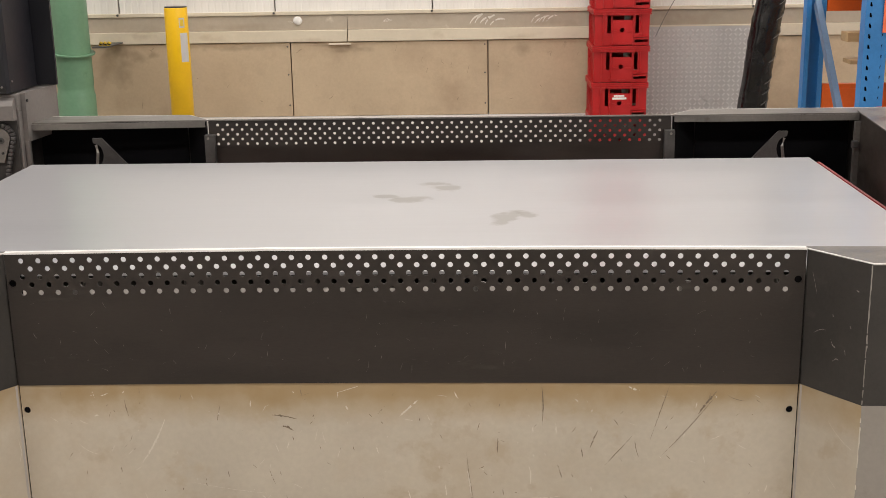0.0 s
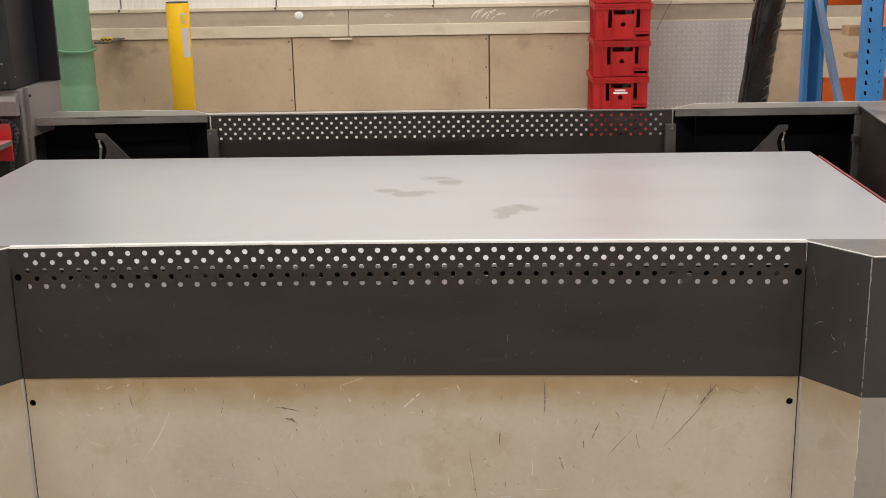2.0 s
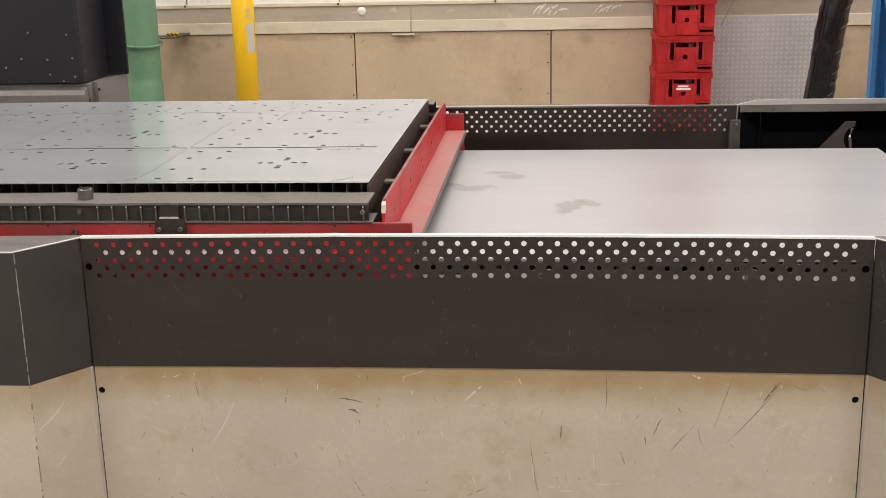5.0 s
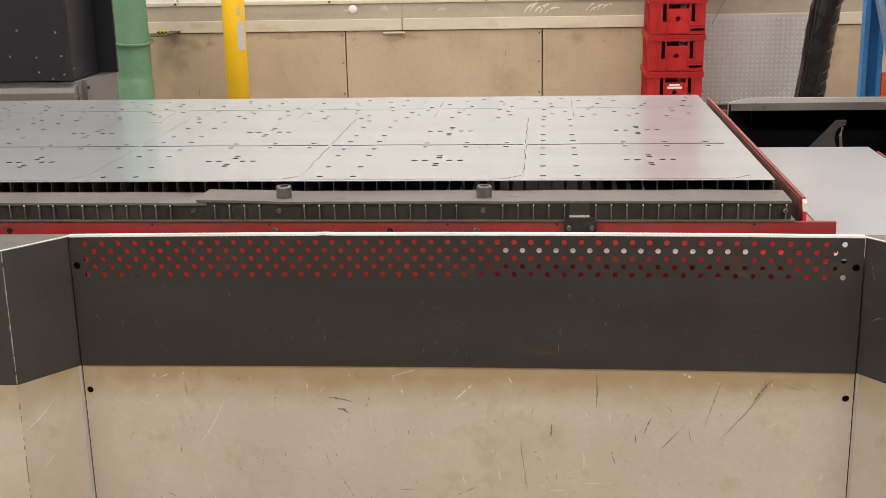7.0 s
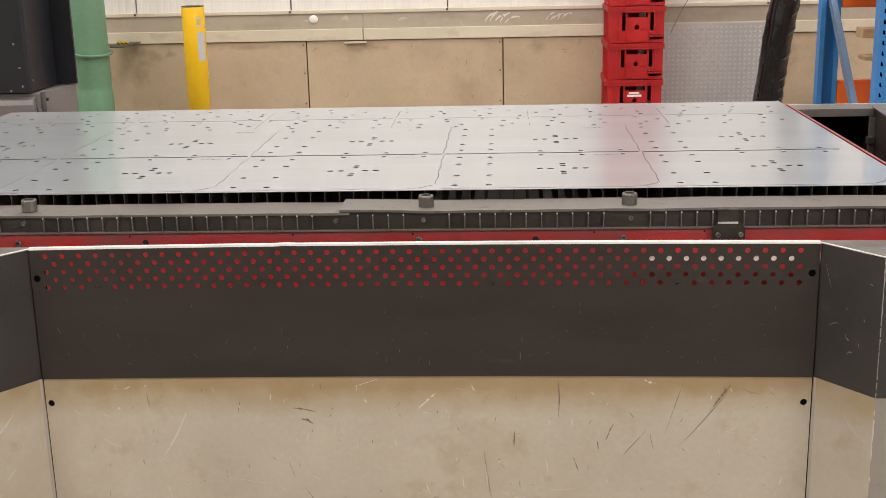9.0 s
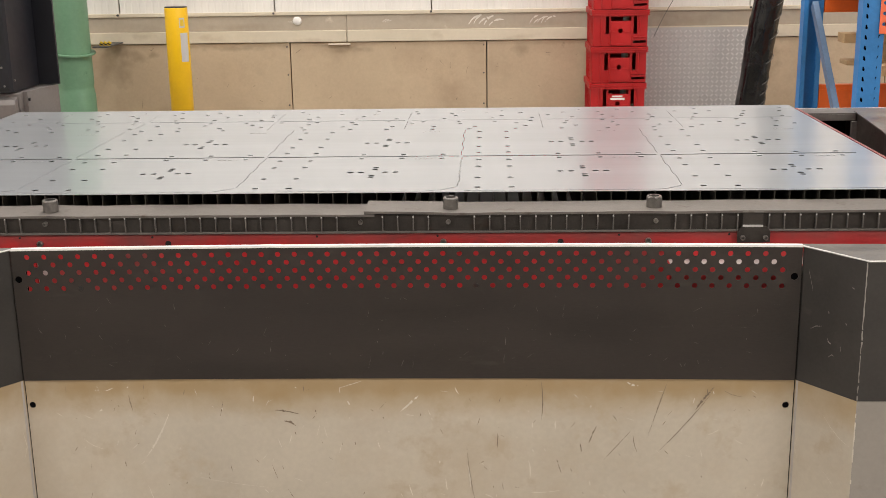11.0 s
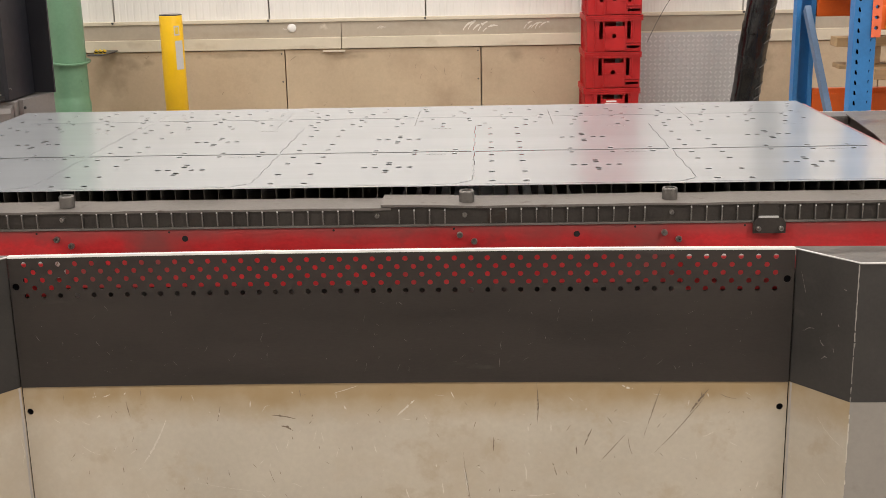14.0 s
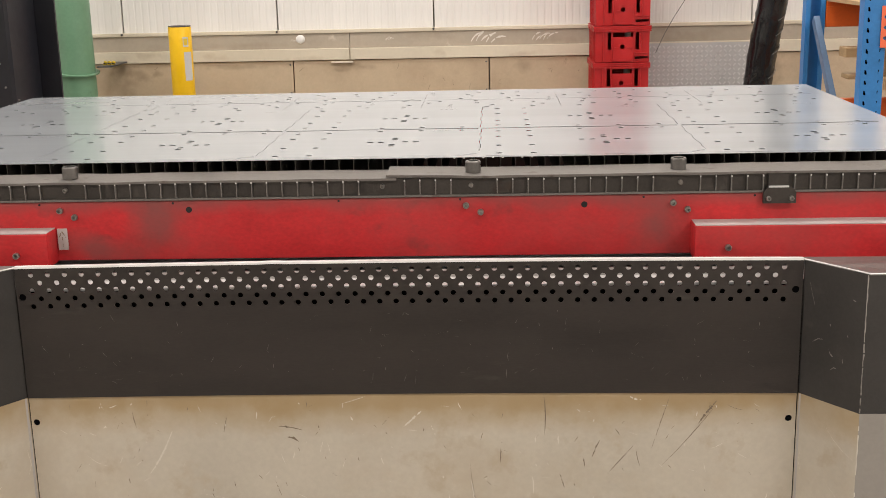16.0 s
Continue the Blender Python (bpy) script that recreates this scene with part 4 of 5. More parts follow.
for x, s in ((1.325, 1), (-1.760, -1)):
    web = B()
    prism(web, [(3.105, 0.87), (3.112, 0.908), (3.125, 0.919), (4.875, 0.919), (4.89, 0.905), (4.89, 0.762), (3.105, 0.762)], *sorted((x, x - s * 0.008)), "x")
    beam = part("end_beam", web, "red", pallet, "red end beam with an angled flange")
    part("beam_flange", box(B(), *sorted((x + s * 0.0003, x + s * 0.076)), 3.105, 4.888, 0.796, 0.803, 0.001), "dusty_flange", beam, "dusty rubbed red flange")
    part("top_edge", box(B(), *sorted((x + s * 0.0006, x - s * 0.0086)), 3.126, 4.874, 0.9192, 0.9208), "dull_red", beam, "rubbed dull top edge")
    part("inner_face", box(B(), *sorted((x - s * 0.0083, x - s * 0.0103)), 3.14, 4.86, 0.77, 0.914), "browned_red", beam, "heat-browned inner face")
    part("flange_edge", box(B(), *sorted((x + s * 0.0765, x + s * 0.080)), 3.105, 4.888, 0.784, 0.804, 0.001), "dust", beam)
    part("under_flange", box(B(), *sorted((x + s * 0.0003, x + s * 0.0755)), 3.106, 4.887, 0.788, 0.7955), "hook", beam)
    part("worn_corner", prism(B(), [(3.1035, 0.890), (3.110, 0.910), (3.119, 0.9175), (3.119, 0.896)], *sorted((x - s * 0.009, x + s * 0.0015)), "x"), "scratch_light", beam, "paint knocked off the corner")
    for y in (3.28, 3.66, 3.98, 4.30, 4.62):
        part("bolt_hole", cyl(B(), (x - 0.001, y, 0.86), (x + s * 0.0007, y, 0.86), 0.005, 10), "black", beam)
        part("bolt_hole", cyl(B(), (x - 0.001, y + 0.012, 0.835), (x + s * 0.0007, y + 0.012, 0.835), 0.004, 8), "black", beam)
    part("end_frame", box(B(), *sorted((x - s * 0.062, x - s * 0.056)), 3.218, 4.782, 0.80, 0.938, 0.001), "rust", pallet, "burnt brown slat carrier")
    for y in (3.50, 3.98, 4.46):
        part("cross_bar", box(B(), *sorted((x - s * 0.0555, x - s * 0.0105)), y - 0.02, y + 0.02, 0.885, 0.893), "dust", pallet)

slat_bm = B()
teeth = [(3.242, 0.84), (4.758, 0.84)]
n = 60
for k in range(n + 1):
    y = 4.758 - (4.758 - 3.242) * k / n
    teeth.append((y, 0.9435 if k % 2 == 0 else 0.930))
prism(slat_bm, teeth, -0.001, 0.001, "x")
bmesh.ops.translate(slat_bm, verts=slat_bm.verts, vec=(-0.22, 0, 0))
first = part("slat", slat_bm, "slat", pallet)
first.location.x = -1.705 + 0.22
for k in range(1, 78):
    o = first.copy()
    scene.collection.objects.link(o)
    o.location.x = -1.705 + 0.22 + 0.0383 * k

lower_pallet = copy_thing(pallet, pose(-0.20, 3.948, 0.725 - 0.204))
tagged(lower_pallet, "red steel shuttle pallet carrying an uncut sheet")
tagged(pallet, "red steel shuttle pallet carrying a laser-cut sheet")

lift = thing("lift_rail", (-0.14, 2.975, 0.673), "bright steel lifting rail under the shuttle pallet", "rail")
part("bar", box(B(), -1.25, 1.0, 2.957, 3.033, 0.671, 0.678, 0.001), "bright_bar", lift)
part("rail_back", box(B(), -1.25, 1.0, 3.036, 3.044, 0.66, 0.695, 0.001), "bare", lift, "grey upstand of the rail")
# added black sheet, painting in the dark under the raised rail
part("apron", box(B(), -1.25, 1.0, 3.026, 3.032, 0.50, 0.6705), "shade_black", lift, "added black sheet that blanks the view under the rail")
for x in (-1.15, 0.9):
    part("lift_foot", box(B(), x - 0.015, x + 0.015, 2.958, 2.966, 0.30, 0.6705), "hook", lift)

# ---- sheets ----
STAINS = ((0.02, 0.06, 0.075, 0.045, 10), (-0.055, 0.11, 0.05, 0.03, -20), (0.13, 0.24, 0.05, 0.055, 30), (0.10, 0.31, 0.06, 0.03, 0), (0.345, -0.20, 0.045, 0.10, -25), (0.40, -0.165, 0.03, 0.06, 5), (-1.42, 0.02, 0.04, 0.02, 40))
blank = part("sheet_blank", box(B(), SHEET[0], 1.285, 3.192, 4.75, 0.7400, 0.7475), sheet_material("mill_sheet_steel", (0.435, 0.44, 0.456), 0.31, 0.35, STAINS))
tagged(blank, "uncut bright sheet of mill steel with faint footprints", "metal sheet")
bmesh_shift = Vector((-0.22, 4.0, 0.7455))
blank.data.transform(Matrix.Translation(-bmesh_shift))
blank.location = bmesh_shift

KX = [-1.736 + 0.5915 * k for k in range(6)]  # lines between the cut parts
LY = (3.740, 4.232, 4.472)


def cut_holes():
    holes = []
    for row, (y0, y1) in enumerate(((3.250, LY[0]), (LY[0], LY[1]))):
        for c in range(5):
            x0, x1 = KX[c], KX[c + 1]
            cx, cy = x0 + 0.348, (y0 + y1) / 2 + (0.0 if row else -0.002)
            for dx, dy in ((-0.064, 0), (-0.034, 0), (0.034, 0.002), (0.064, 0.002), (0.002, 0.045), (0.002, 0.072), (0.0, -0.045), (0.0, -0.070)):
                holes.append(circle(cx + dx, cy + dy, 0.0094, 12))
            flip = (lambda v: v) if row == 0 else (lambda v: y0 + y1 - v)
            for yy in (y0 + 0.028, y0 + 0.158, y0 + 0.322, y0 + 0.428):
                holes.append(circle(x0 + 0.053, flip(yy), 0.0088, 12))
                holes.append(circle(x0 + 0.143, flip(yy), 0.0088, 12))
            for xx in (0.293, 0.415, 0.535):
                holes.append(circle(x0 + xx, flip(y1 - 0.034), 0.0086, 12))
    # narrow parts along the far side
    rnd = random.Random(17)
    for row, (yy, sh) in enumerate(((4.270, 0.0), (4.325, 0.08), (4.385, 0.03), (4.440, 0.11), (4.515, 0.02), (4.575, 0.10), (4.640, 0.05), (4.700, 0.0))):
        x = SHEET[0] + 0.06 + sh
        while x < SHEET[1] - 0.03:
            if min((x + 1.603) % 0.478, 0.478 - (x + 1.603) % 0.478) > 0.013:
                holes.append(circle(x, yy + rnd.uniform(-0.008, 0.008), 0.0088, 12))
            x += (0.128, 0.145, 0.170)[row % 3] + rnd.choice((0.0, 0.0, 0.03))
    return holes


def cut_lines():
    lines = []
    for c in range(5):
        a, b = max(KX[c] + 0.006, SHEET[0] + 0.012), min(KX[c + 1] - 0.006, SHEET[1] - 0.02)
        n = 12
        lines.append(slot([(a + (b - a) * k / n, LY[0] + 0.004 * ((k // 3) % 2)) for k in range(n + 1)], 0.0125))
        # front edge of each part, with its slanted corner
        lines.append(slot([(a + 0.012, 3.236), (b - 0.075, 3.236), (b - 0.040, 3.244), (b + 0.001, 3.282)], 0.0046))
        if 0 < c:
            for y0, y1 in ((3.288, LY[0] - 0.010), (LY[0] + 0.012, LY[1] + 0.02)):
                pts = []
                for k in range(6):
                    ya, yb, off = y0 + (y1 - y0) * k / 6, y0 + (y1 - y0) * (k + 1) / 6, 0.0035 if k % 2 else 0.0
                    pts += [(KX[c] + off, ya + 0.006), (KX[c] + off, yb - 0.006)]
                lines.append(slot(pts, 0.0015))
    # narrow parts beyond, closer set
    for k in range(6):
        xa = max(-1.603 + 0.478 * k, SHEET[0] + 0.012)
        xb = min(-1.603 + 0.478 * (k + 1), SHEET[1] - 0.05)
        lines.append(slot([(xa + 0.012 + (xb - xa - 0.024) * q / 6, LY[2] + 0.003 * (q % 2)) for q in range(7)], 0.0088 if k in (1, 2) else 0.0050))
        if 0 < k:
            lines.append(slot([(xa, 4.275), (xa + 0.001, LY[2] - 0.012)], 0.0013))
            lines.append(slot([(xa, LY[2] + 0.016), (xa + 0.001, 4.66)], 0.0013))
    return lines


Z0, Z1 = 0.9442, 0.9455
cut_bm = pierced(B(), [(SHEET[0], SHEET[2]), (SHEET[1], SHEET[2]), (SHEET[1], SHEET[3]), (SHEET[0], SHEET[3])], cut_holes() + cut_lines(), lambda u, v, w: (u, v, Z1 - (Z1 - Z0) * w))
cut = thing("cut_sheet", (-0.22, 4.0, Z0), "laser-cut grey steel sheet, holes and part outlines cut through", "metal sheet")
body = part("sheet", cut_bm, sheet_material("cut_sheet_steel", (0.325, 0.345, 0.36), 0.20, 0.12), cut)
for c in range(5):
    for y in (3.696, 4.204):
        for k, (dx, w) in enumerate(((0.20, 0.012), (0.219, 0.008), (0.233, 0.014), (0.254, 0.007))):
            part("etched_mark", box(B(), KX[c] + 0.25 + dx, KX[c] + 0.25 + dx + w, y, y + 0.006, Z1 + 0.0001, Z1 + 0.0004), "hook", body)

# ---- things along the far wall ----
duct = thing("green_duct", (-2.808, 8.40, 0.0), "pale green painted steel duct with a flange", "duct")
rows = [(-2.808 + 0.004 * noise.noise((0, 0, z * 2)), 8.40, z) for z in [0.0, 0.3, 0.56, 0.575, 0.60, 0.615, 0.64, 0.9, 1.4, 2.2, 3.2, 4.4, 5.59]]
part("pipe", tube(B(), rows, [0.130, 0.130, 0.130, 0.126, 0.122, 0.121, 0.125, 0.124, 0.123, 0.123, 0.123, 0.123, 0.123], 40), "green", duct, "", True)
part("flange", tube(B(), [(-2.808, 8.40, 0.850), (-2.8072, 8.3990, 0.859)], 0.152, 40), "green", duct)

shelf = thing("wall_bracket", (-2.58, 8.79, 0.88), "small grey wall bracket with yellow and black taped stops", "bracket")
part("plate", box(B(), -2.67, -2.565, 8.40, 8.79, 0.880, 0.890, 0.002), "hook", shelf)
for x in (-2.640, -2.611, -2.582):
    part("stop", cyl(B(), (x, 8.49, 0.8905), (x + 0.012, 8.49, 0.915), 0.012, 12), "hazard", shelf, "yellow and black stop")
    part("band", cyl(B(), (x + 0.004, 8.488, 0.898), (x + 0.007, 8.488, 0.905), 0.0126, 12), "black", shelf)

bollard = thing("bollard", (-2.055, 8.35, 0.0), "yellow painted steel bollard with a grey label", "bollard")
part("post", tube(B(), [(-2.055, 8.35, 0.0), (-2.055, 8.35, 1.146), (-2.055, 8.35, 1.152)], [0.0775, 0.0775, 0.0745], 40), "yellow", bollard, "", True)
part("cap", tube(B(), [(-2.055, 8.35, 1.1525), (-2.055, 8.35, 1.159)], 0.076, 40), "hook", bollard, "dark rim on the top")


def sticker(a0, a1, z0, z1, r):
    bm, n = B(), 6
    rows = [[bm.verts.new((-2.055 + r * math.cos(a0 + (a1 - a0) * k / n), 8.35 + r * math.sin(a0 + (a1 - a0) * k / n), z)) for k in range(n + 1)] for z in (z0, z1)]
    for k in range(n):
        bm.faces.new((rows[0][k], rows[0][k + 1], rows[1][k + 1], rows[1][k]))
    return bm


part("label", sticker(radians(-62), radians(-18), 0.79, 0.985, 0.0785), "label", bollard, "worn grey label")
part("tag", sticker(radians(-64), radians(-35), 1.02, 1.085, 0.0785), "label", bollard)
part("tag_print", sticker(radians(-60), radians(-40), 1.03, 1.075, 0.0790), "hazard", bollard)

# ---- crates ----
CX0, CX1, CYF, CYB, CH = 0.757, 1.129, 8.24, 8.72, 0.2425
base = thing("crate_dolly", (0.93, 8.48, 0.0), "low black plastic dolly under the red crates", "dolly")
part("deck", box(B(), CX0 - 0.02, CX1 + 0.02, CYF - 0.01, CYB + 0.01, 0.09, 0.134, 0.006), "chain", base)
for x in (CX0 + 0.04, CX1 - 0.04):
    for y in (CYF + 0.05, CYB - 0.05):
        part("castor", cyl(B(), (x - 0.015, y, 0.045), (x + 0.015, y, 0.045), 0.045, 16), "chain", base)


def red_crate(z):
    ob = thing("plastic_crate", (0.9325, 8.48, z), "red plastic stacking crate with a hand slot and slotted face", "crate", "stack of red crates")
    w, mid = CX1 - CX0, (CX0 + CX1) / 2
    for y, s in ((CYF, 1), (CYB, -1)):
        holes = [[(mid - 0.062, z + 0.170), (mid + 0.072, z + 0.170), (mid + 0.072, z + 0.198), (mid - 0.062, z + 0.198)]]
        for x in (mid - 0.098, mid + 0.087):
            holes.append([(x, z + 0.085), (x + 0.024, z + 0.085), (x + 0.024, z + 0.196), (x + 0.019, z + 0.200), (x + 0.006, z + 0.200), (x, z + 0.196)])
        holes.append([(mid + 0.085, z + 0.022), (mid + 0.170, z + 0.026), (mid + 0.170, z + 0.040), (mid + 0.085, z + 0.038)])
        holes.append(circle(mid, z + 0.105, 0.015, 14))
        face = part("end_face", pierced(B(), [(CX0 + 0.012, z + 0.004), (CX1 - 0.012, z + 0.004), (CX1 - 0.005, z + 0.205), (CX0 + 0.005, z + 0.205)], holes, lambda u, v, q: (u, y + s * (0.006 + 0.006 * q), v)), "crate", ob)
        if s == 1:
            part("centre_panel", pierced(B(), [(mid - 0.062, z + 0.012), (mid + 0.072, z + 0.012), (mid + 0.072, z + 0.166), (mid - 0.062, z + 0.166)], [circle(mid, z + 0.105, 0.016, 14)], lambda u, v, q: (u, y - 0.001 + 0.006 * q, v)), "crate", face)
            for x0, x1, z0, z1 in ((mid - 0.060, mid - 0.026, z + 0.092, z + 0.101), (mid + 0.026, mid + 0.070, z + 0.092, z + 0.101), (mid + 0.080, mid + 0.178, z + 0.044, z + 0.054), (mid + 0.080, mid + 0.178, z + 0.060, z + 0.066), (mid - 0.130, mid - 0.124, z + 0.01, z + 0.20), (mid + 0.126, mid + 0.131, z + 0.07, z + 0.20), (mid - 0.064, mid - 0.058, z + 0.01, z + 0.166), (mid + 0.068, mid + 0.074, z + 0.01, z + 0.166), (mid - 0.02, mid + 0.03, z + 0.008, z + 0.022)):
                part("stiffener", box(B(), x0, x1, y - 0.005, y + 0.006, z0, z1), "crate", face)
            part("divider", box(B(), mid + 0.025, mid + 0.052, y + 0.10, y + 0.104, z + 0.12, z + 0.215), "label", face, "pale card seen in the slot")
    for x, s in ((CX0, 1), (CX1, -1)):
        sidew = B()
        box(sidew, *sorted((x + s * 0.006, x + s * 0.012)), CYF + 0.012, CYB - 0.012, z + 0.004, z + 0.205)
        for k in range(5):
            yy = CYF + 0.05 + 0.095 * k
            box(sidew, *sorted((x + s * 0.001, x + s * 0.006)), yy - 0.004, yy + 0.004, z + 0.004, z + 0.205)
        part("side_wall", sidew, "crate", ob)
    rim = B()
    for z0, z1, grow in ((0.2055, 0.214, 0.006), (0.214, 0.220, 0.001), (0.220, 0.229, 0.006), (0.229, 0.233, 0.001), (0.233, 0.2415, 0.005)):
        box(rim, CX0 - grow, CX1 + grow, CYF - grow, CYF + 0.014, z + z0, z + z1)
        box(rim, CX0 - grow, CX1 + grow, CYB - 0.014, CYB + grow, z + z0, z + z1)
        box(rim, CX0 - grow, CX0 + 0.014, CYF + 0.014, CYB - 0.014, z + z0, z + z1)
        box(rim, CX1 - 0.014, CX1 + grow, CYF + 0.014, CYB - 0.014, z + z0, z + z1)
    part("rim", rim, "crate", ob, "ribbed rim")
    part("bottom", box(B(), CX0 + 0.013, CX1 - 0.013, CYF + 0.013, CYB - 0.013, z + 0.0005, z + 0.006), "crate_dark", ob)
    return ob


first_crate = red_crate(0.1345)
stack = [first_crate] + [copy_thing(first_crate, pose(0.9325 + dx, 8.48, 0.1345 + CH * k)) for k, dx in ((1, -0.005), (2, 0.0), (3, 0.004), (4, 0.006), (5, 0.0), (6, -0.004), (7, 0.002), (8, 0.0))]
tag_at = ORIGIN[first_crate.name]
note = B()
box(note, 0.905, 0.975, CYF - 0.0022, CYF - 0.0012, 0.1345 + CH + 0.149, 0.1345 + CH + 0.160)
box(note, 0.895, 0.990, CYF - 0.0022, CYF - 0.0012, 0.1345 + CH + 0.130, 0.1345 + CH + 0.144)
note_ob = part("label", note, "white", None, "torn pale paper label")
note_ob.data.transform(Matrix.Translation(-(tag_at + Vector((0, 0, CH)))))
note_ob.parent = stack[1]
tagged(stack[1], "red plastic stacking crate with a torn pale label")

# ---- tread plate leaning on the wall ----
plate = thing("tread_plate", (1.53, 8.70, 0.0), "galvanised tread plate with raised lozenges, leaning on the wall", "metal plate")
part("panel", box(B(), 1.14, 1.905, 8.712, 8.716, 0.0, 0.950), "tread", plate)
bumps = B()
for i in range(23):
    for j in range(29):
        x, z, s = 1.158 + 0.0331 * i, 0.020 + 0.0322 * j, 1 if (i + j) % 2 else -1
        a, l, w = radians(45 * s), 0.0145, 0.0044
        ca, sa = math.cos(a), math.sin(a)
        ring = [bumps.verts.new((x + ca * u - sa * v, 8.7119, z + sa * u + ca * v)) for u, v in ((-l, 0), (-l * 0.5, -w), (l * 0.5, -w), (l, 0), (l * 0.5, w), (-l * 0.5, w))]
        ridge = [bumps.verts.new((x + ca * u, 8.7072, z + sa * u)) for u in (-l * 0.5, l * 0.5)]
        for f in ((ring[0], ring[1], ridge[0]), (ring[1], ring[2], ridge[1], ridge[0]), (ring[2], ring[3], ridge[1]), (ring[3], ring[4], ridge[1]), (ring[4], ring[5], ridge[0], ridge[1]), (ring[5], ring[0], ridge[0])):
            bumps.faces.new(f)
bmesh.ops.recalc_face_normals(bumps, faces=bumps.faces)
tagged(part("raised_pattern", bumps, "lozenge", plate), kind="stuff")

# ---- wrapped black duct ----
hose = thing("wrapped_duct", (1.80, 8.30, 0.0), "slanting duct wrapped in shiny black plastic", "duct")
hb, sides, rings = B(), 36, []
for k in range(90):
    z = 2.6 * k / 89
    cx, cy = 1.776 + 0.137 * z + 0.008 * math.sin(5 * z), 8.32
    r0 = 0.094 + 0.003 * math.sin(7 * z)
    ring = []
    for q in range(sides):
        a = 2 * math.pi * q / sides
        fold = 0.009 * noise.noise((math.cos(a) * 2.2, math.sin(a) * 2.2, z * 3.0)) + 0.006 * abs(noise.noise((math.cos(a) * 4, math.sin(a) * 4, z * 14 + a)))
        spiral = 0.004 if math.sin(a * 1 + z * 42) > 0.86 else 0.0
        ring.append(hb.verts.new((cx + (r0 + fold + spiral) * math.cos(a), cy + (r0 + fold + spiral) * math.sin(a), z)))
    rings.append(ring)
for r, s in zip(rings, rings[1:]):
    for q in range(sides):
        hb.faces.new((r[q], r[(q + 1) % sides], s[(q + 1) % sides], s[q]))
hb.faces.new(rings[0]), hb.faces.new(rings[-1])
bmesh.ops.recalc_face_normals(hb, faces=hb.faces)
part("wrapping", hb, "wrap", hose, "", True)
# thin pale tubes that paint highlights on the plastic's folds
for k, zc in enumerate((0.40, 0.46, 0.53, 0.60, 0.74, 0.90, 1.02, 1.12)):
    cx = 1.776 + 0.137 * zc
    pts = [(cx + 0.103 * math.cos(a), 8.32 + 0.103 * math.sin(a), zc + 0.05 * (a + 1.2)) for a in (-1.2 + 0.15 * q for q in range(7 + k % 3))]
    part("wrinkle", tube(B(), pts, 0.0022, 6), "crease_glint", hose, "pale glint painted along a crease in the plastic")

# wire that hangs beside the crates
wire = thing("hanging_wire", (1.2, 8.2, 1.2), "thin grey wire hanging down beside the crates", "wire")
part("strand", tube(B(), [(1.155, 8.15, 0.93), (1.18, 8.15, 0.985), (1.215, 8.15, 1.06), (1.27, 8.15, 1.16), (1.34, 8.15, 1.27), (1.8, 8.30, 2.2)], 0.0022, 6), "cable", wire)
for x in (2.065,):
    pts = [(x, 8.77, 0.60), (x - 0.01, 8.765, 0.85), (x + 0.012, 8.765, 1.05), (x, 8.77, 1.5)]
    w2 = thing("wall_cable", (x, 8.77, 0.6), "thin dark cable hanging on the wall", "cable", "wall cables")
    part("strand", tube(B(), pts, 0.0025, 6), "cable", w2)

# ---- pallet rack ----
rack = thing("pallet_rack", (1.92, 6.6, 0.0), "blue pallet rack frame with orange beams", "rack")


def upright(y, back):
    holes = []
    for col, s in ((1.880, 1), (1.945, -1)):
        for k in range(44):
            z = 0.08 + 0.05 * k
            holes.append([(col - 0.0035, z + 0.020), (col - 0.0035, z + 0.002), (col + s * 0.006, z - 0.003), (col + s * 0.006 + 0.003, z + 0.003), (col + 0.0035, z + 0.020)])
    bm = pierced(B(), [(1.858, 0.0), (1.967, 0.0), (1.967, 2.4), (1.858, 2.4)], holes, lambda u, v, q: (u, y + 0.0025 * q, v))
    if back:
        bm.free()
        bm = box(B(), 1.861, 1.964, y + 0.072, y + 0.075, 0, 2.4)
        box(bm, 1.858, 1.861, y, y + 0.075, 0, 2.4)
        box(bm, 1.964, 1.967, y, y + 0.075, 0, 2.4)
        box(bm, 1.861, 1.884, y, y + 0.003, 0, 2.4)
        box(bm, 1.941, 1.964, y, y + 0.003, 0, 2.4)
        return bm
    box(bm, 1.858, 1.861, y + 0.0025, y + 0.075, 0, 2.4)
    box(bm, 1.964, 1.967, y + 0.0025, y + 0.075, 0, 2.4)
    box(bm, 1.861, 1.880, y + 0.072, y + 0.075, 0, 2.4)
    box(bm, 1.945, 1.964, y + 0.072, y + 0.075, 0, 2.4)
    return bm


for y in (6.05, 7.12):
    post = part("upright", upright(y, y > 7), "blue", rack, "blue upright with punched slots")
    if y < 7:
        # black strip painted as the shade behind the slots
        part("slot_shade", box(B(), 1.866, 1.960, y + 0.040, y + 0.042, 0.02, 2.38), "shade_black", post)
    part("foot_plate", box(B(), 1.845, 1.98, y - 0.02, y + 0.10, 0.0005, 0.008), "blue", post)
a, b = Vector((7.10, 1.19)), Vector((6.12, 0.24))
nrm = Vector(((a - b).y, -(a - b).x)).normalized() * 0.024
part("brace", prism(B(), [tuple(a + nrm), tuple(b + nrm), tuple(b - nrm), tuple(a - nrm)], 1.893, 1.925, "x"), "brace", rack, "galvanised diagonal brace")
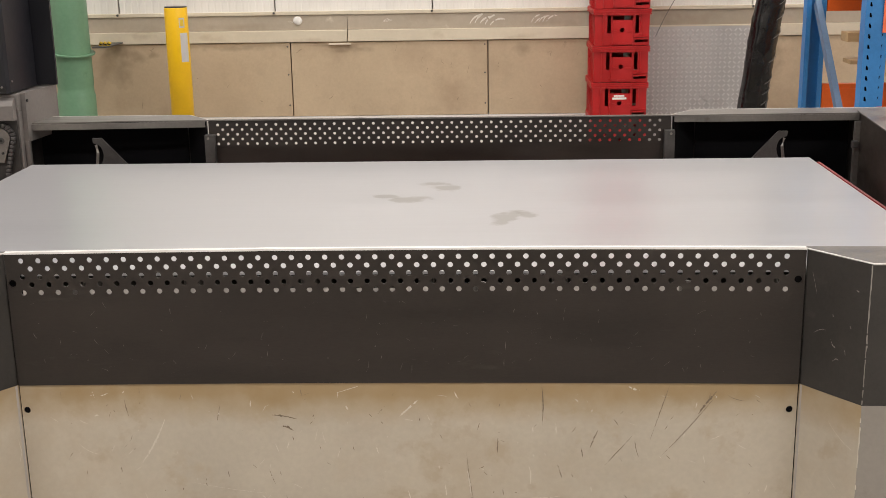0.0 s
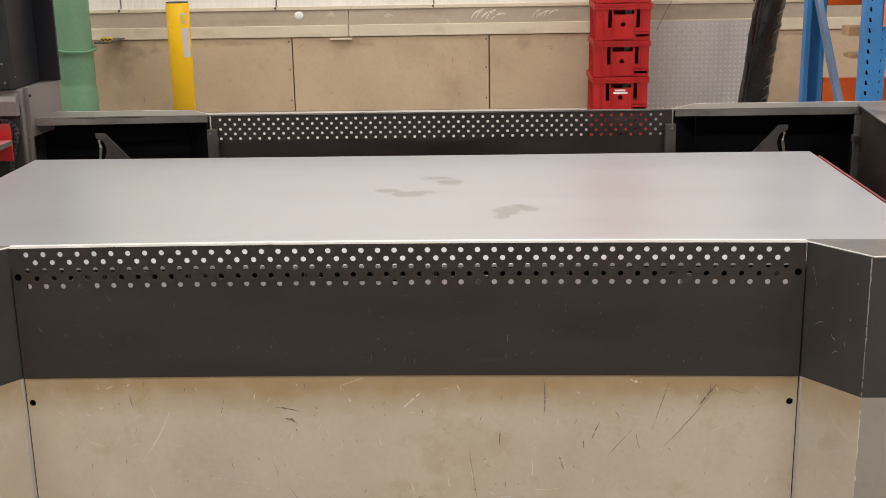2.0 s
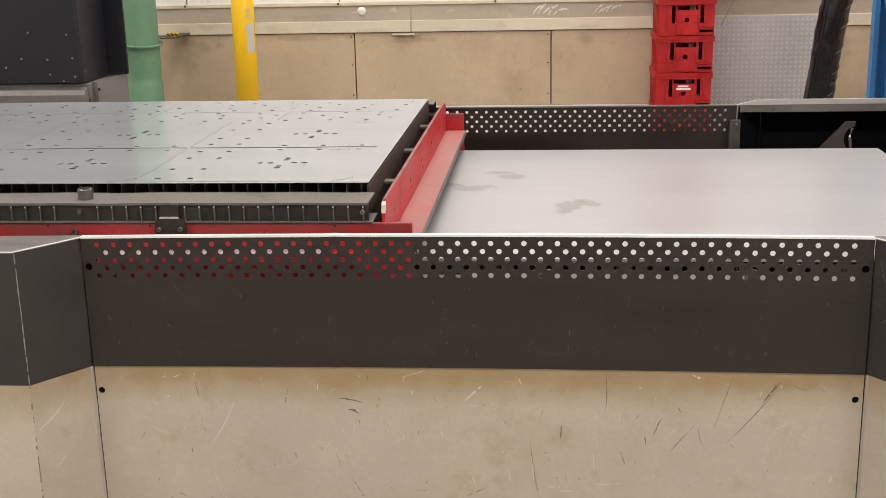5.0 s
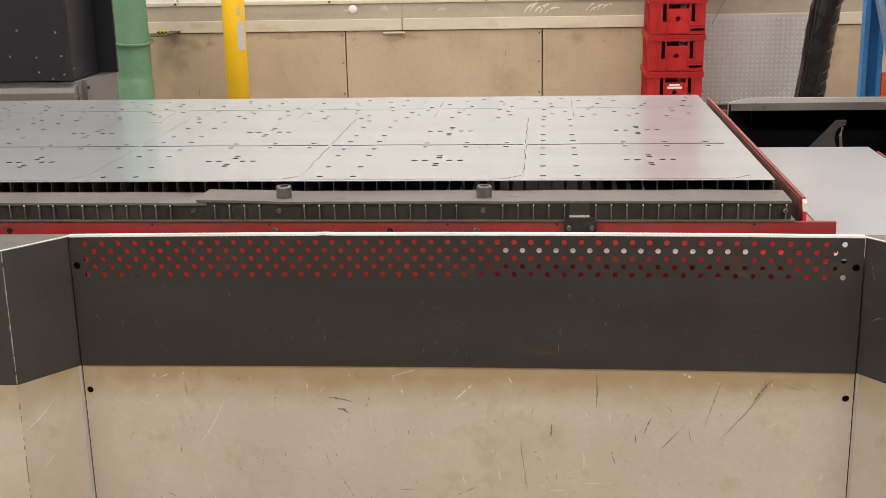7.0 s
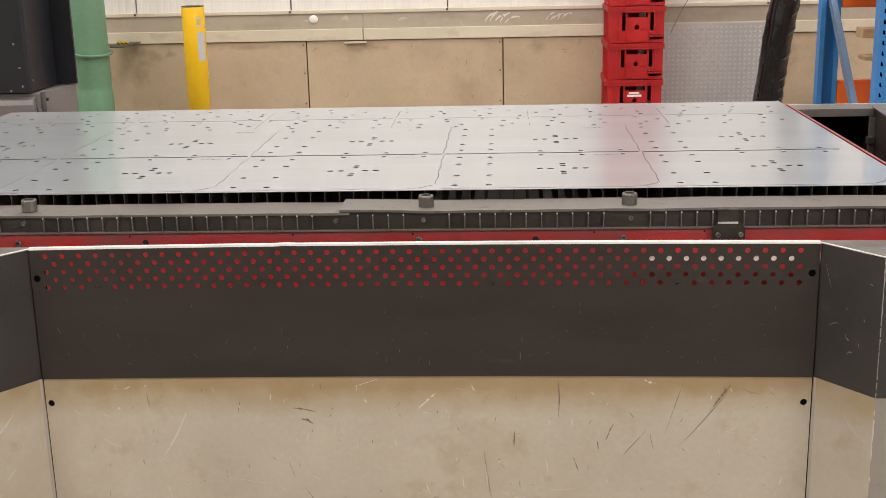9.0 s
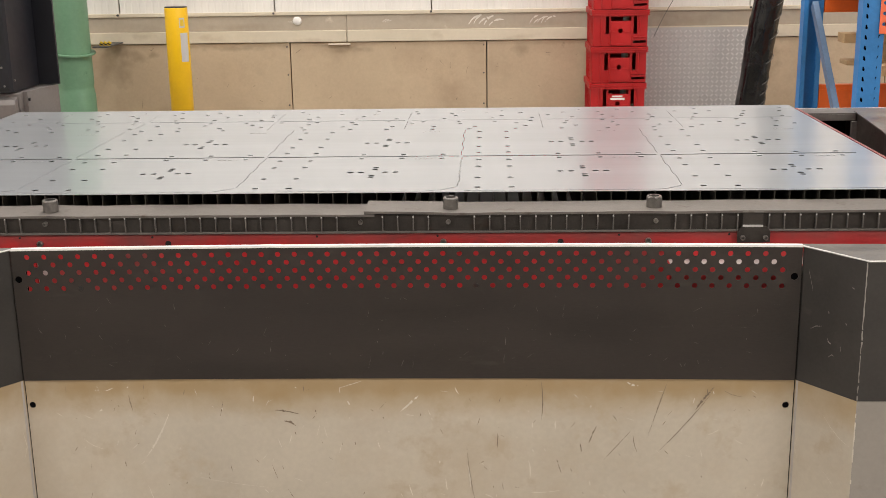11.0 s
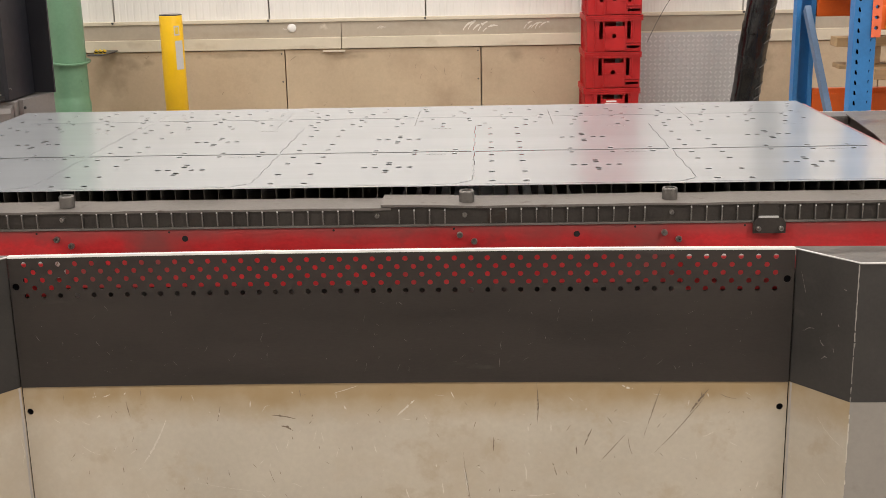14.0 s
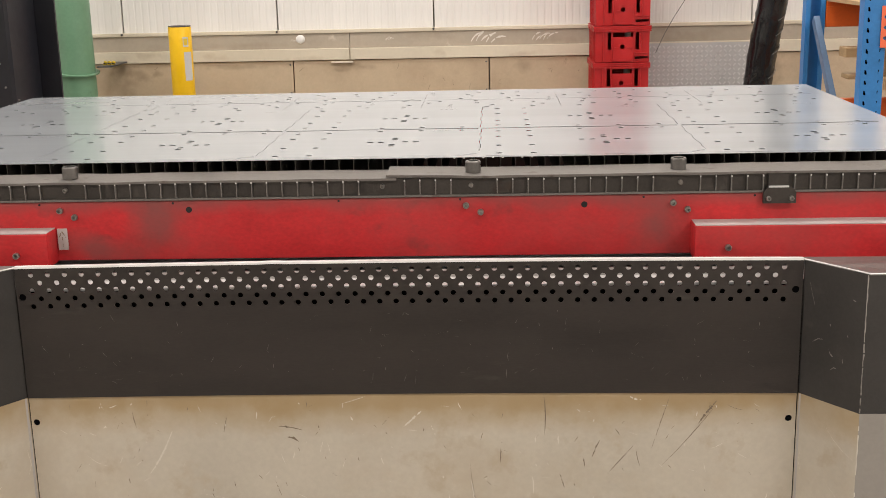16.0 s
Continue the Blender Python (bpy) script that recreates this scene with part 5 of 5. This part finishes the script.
for y, s in ((7.122, 1), (6.052, -1)):
    for z0, z1 in ((1.142, 1.285), (0.585, 0.733)):
        beam = part("beam", box(B(), 1.972, 4.6, y, y + 0.05, z0, z1, 0.003), "orange", rack, "orange box beam")
        part("step", box(B(), 1.972, 4.6, y - 0.006, y - 0.0005, z0 + 0.002, z1 - 0.028, 0.002), "orange", beam)
        if s > 0:
            continue
        part("connector", pierced(B(), [(1.940, z0 - 0.035), (1.985, z0 - 0.035), (1.985, z1 + 0.02), (1.940, z1 + 0.02)], [circle(1.962, z0 + 0.01 + 0.05 * k, 0.011, 10, 0.8) for k in range(3)], lambda u, v, q: (u, y - 0.012 + 0.004 * q, v)), "coral", beam, "orange hooked beam connector")
part("load_label", box(B(), 2.005, 2.20, 6.034, 6.0365, 1.15, 1.235), "sun_label", rack, "yellow load label")
# unseen deck, added to keep light off the wall behind the rack
part("deck", box(B(), 1.975, 4.6, 6.06, 7.16, 1.2855, 1.305), "wood", rack, "unseen board deck added to shade the rack below")
part("far_upright", box(B(), 4.6, 4.71, 6.05, 6.12, 0, 2.4), "blue", rack)
part("far_upright", box(B(), 4.6, 4.71, 7.12, 7.19, 0, 2.4), "blue", rack)

for xs, z0, z1, y0, y1 in (((2.75, 3.6), 0.7335, 0.8725, 6.06, 7.16), ((2.215, 3.2), 0.8975, 0.9925, 6.84, 6.96)):
    for x in xs:
        bearer = thing("timber_bearer", (x, (y0 + y1) / 2, z0), "pale timber bearer between the planks in the rack", "timber", "timber bearers")
        part("board", box(B(), x - 0.04, x + 0.04, y0, y1, z0, z1, 0.004), "wood", bearer)
for x, y, z, ln, h, w in ((2.012, 6.90, 0.993, 1.9, 0.052, 0.13), (2.032, 6.90, 0.873, 1.9, 0.024, 0.14), (2.05, 6.35, 0.873, 1.8, 0.055, 0.12)):
    plank = thing("timber_plank", (x, y, z), "pale sawn timber plank lying in the rack", "timber", "timber planks")
    part("board", box(B(), x, x + ln, y - w / 2, y + w / 2, z, z + h, 0.003), "wood", plank)


# ---- what moves ----
OFFSETS = [(0.0, -4.33, 0), (1.0, -3.80, 0), (2.0, -3.265, 0), (2.5, -3.0, 0), (3.0, -2.733, 0), (3.3, -2.572, 0), (3.5, -2.465, 0), (4.0, -2.202, 0), (4.2, -2.096, 0), (5.25, -1.542, 0), (6.3, -0.978, 0), (6.5, -0.876, 0), (7.0, -0.619, 0), (7.5, -0.423, 0), (8.0, -0.270, 0), (8.5, -0.185, 0), (9.0, -0.157, 0), (10.25, -0.094, 0), (11.5, -0.030, 0), (12.0, -0.010, 0), (12.5, -0.001, 0), (13.0, 0.0, 0), (13.4, 0.0, 0.001), (13.5, 0.0, 0.005), (14.0, 0.0, 0.030), (14.5, 0.0, 0.055), (15.0, 0.0, 0.081), (15.5, 0.0, 0.106), (16.0, 0.0, 0.132)]


def motions():
    walk(pallet, [(t, pose(-0.22 + dx, 4.0, 0.725 + dz)) for t, dx, dz in OFFSETS])
    walk(lift, [(t, pose(-0.14, 2.975, 0.673 + dz)) for t, dx, dz in OFFSETS])
    walk(cut, [(t, pose(-0.22 + dx, 4.0, Z0 + dz)) for t, dx, dz in OFFSETS])


motions()
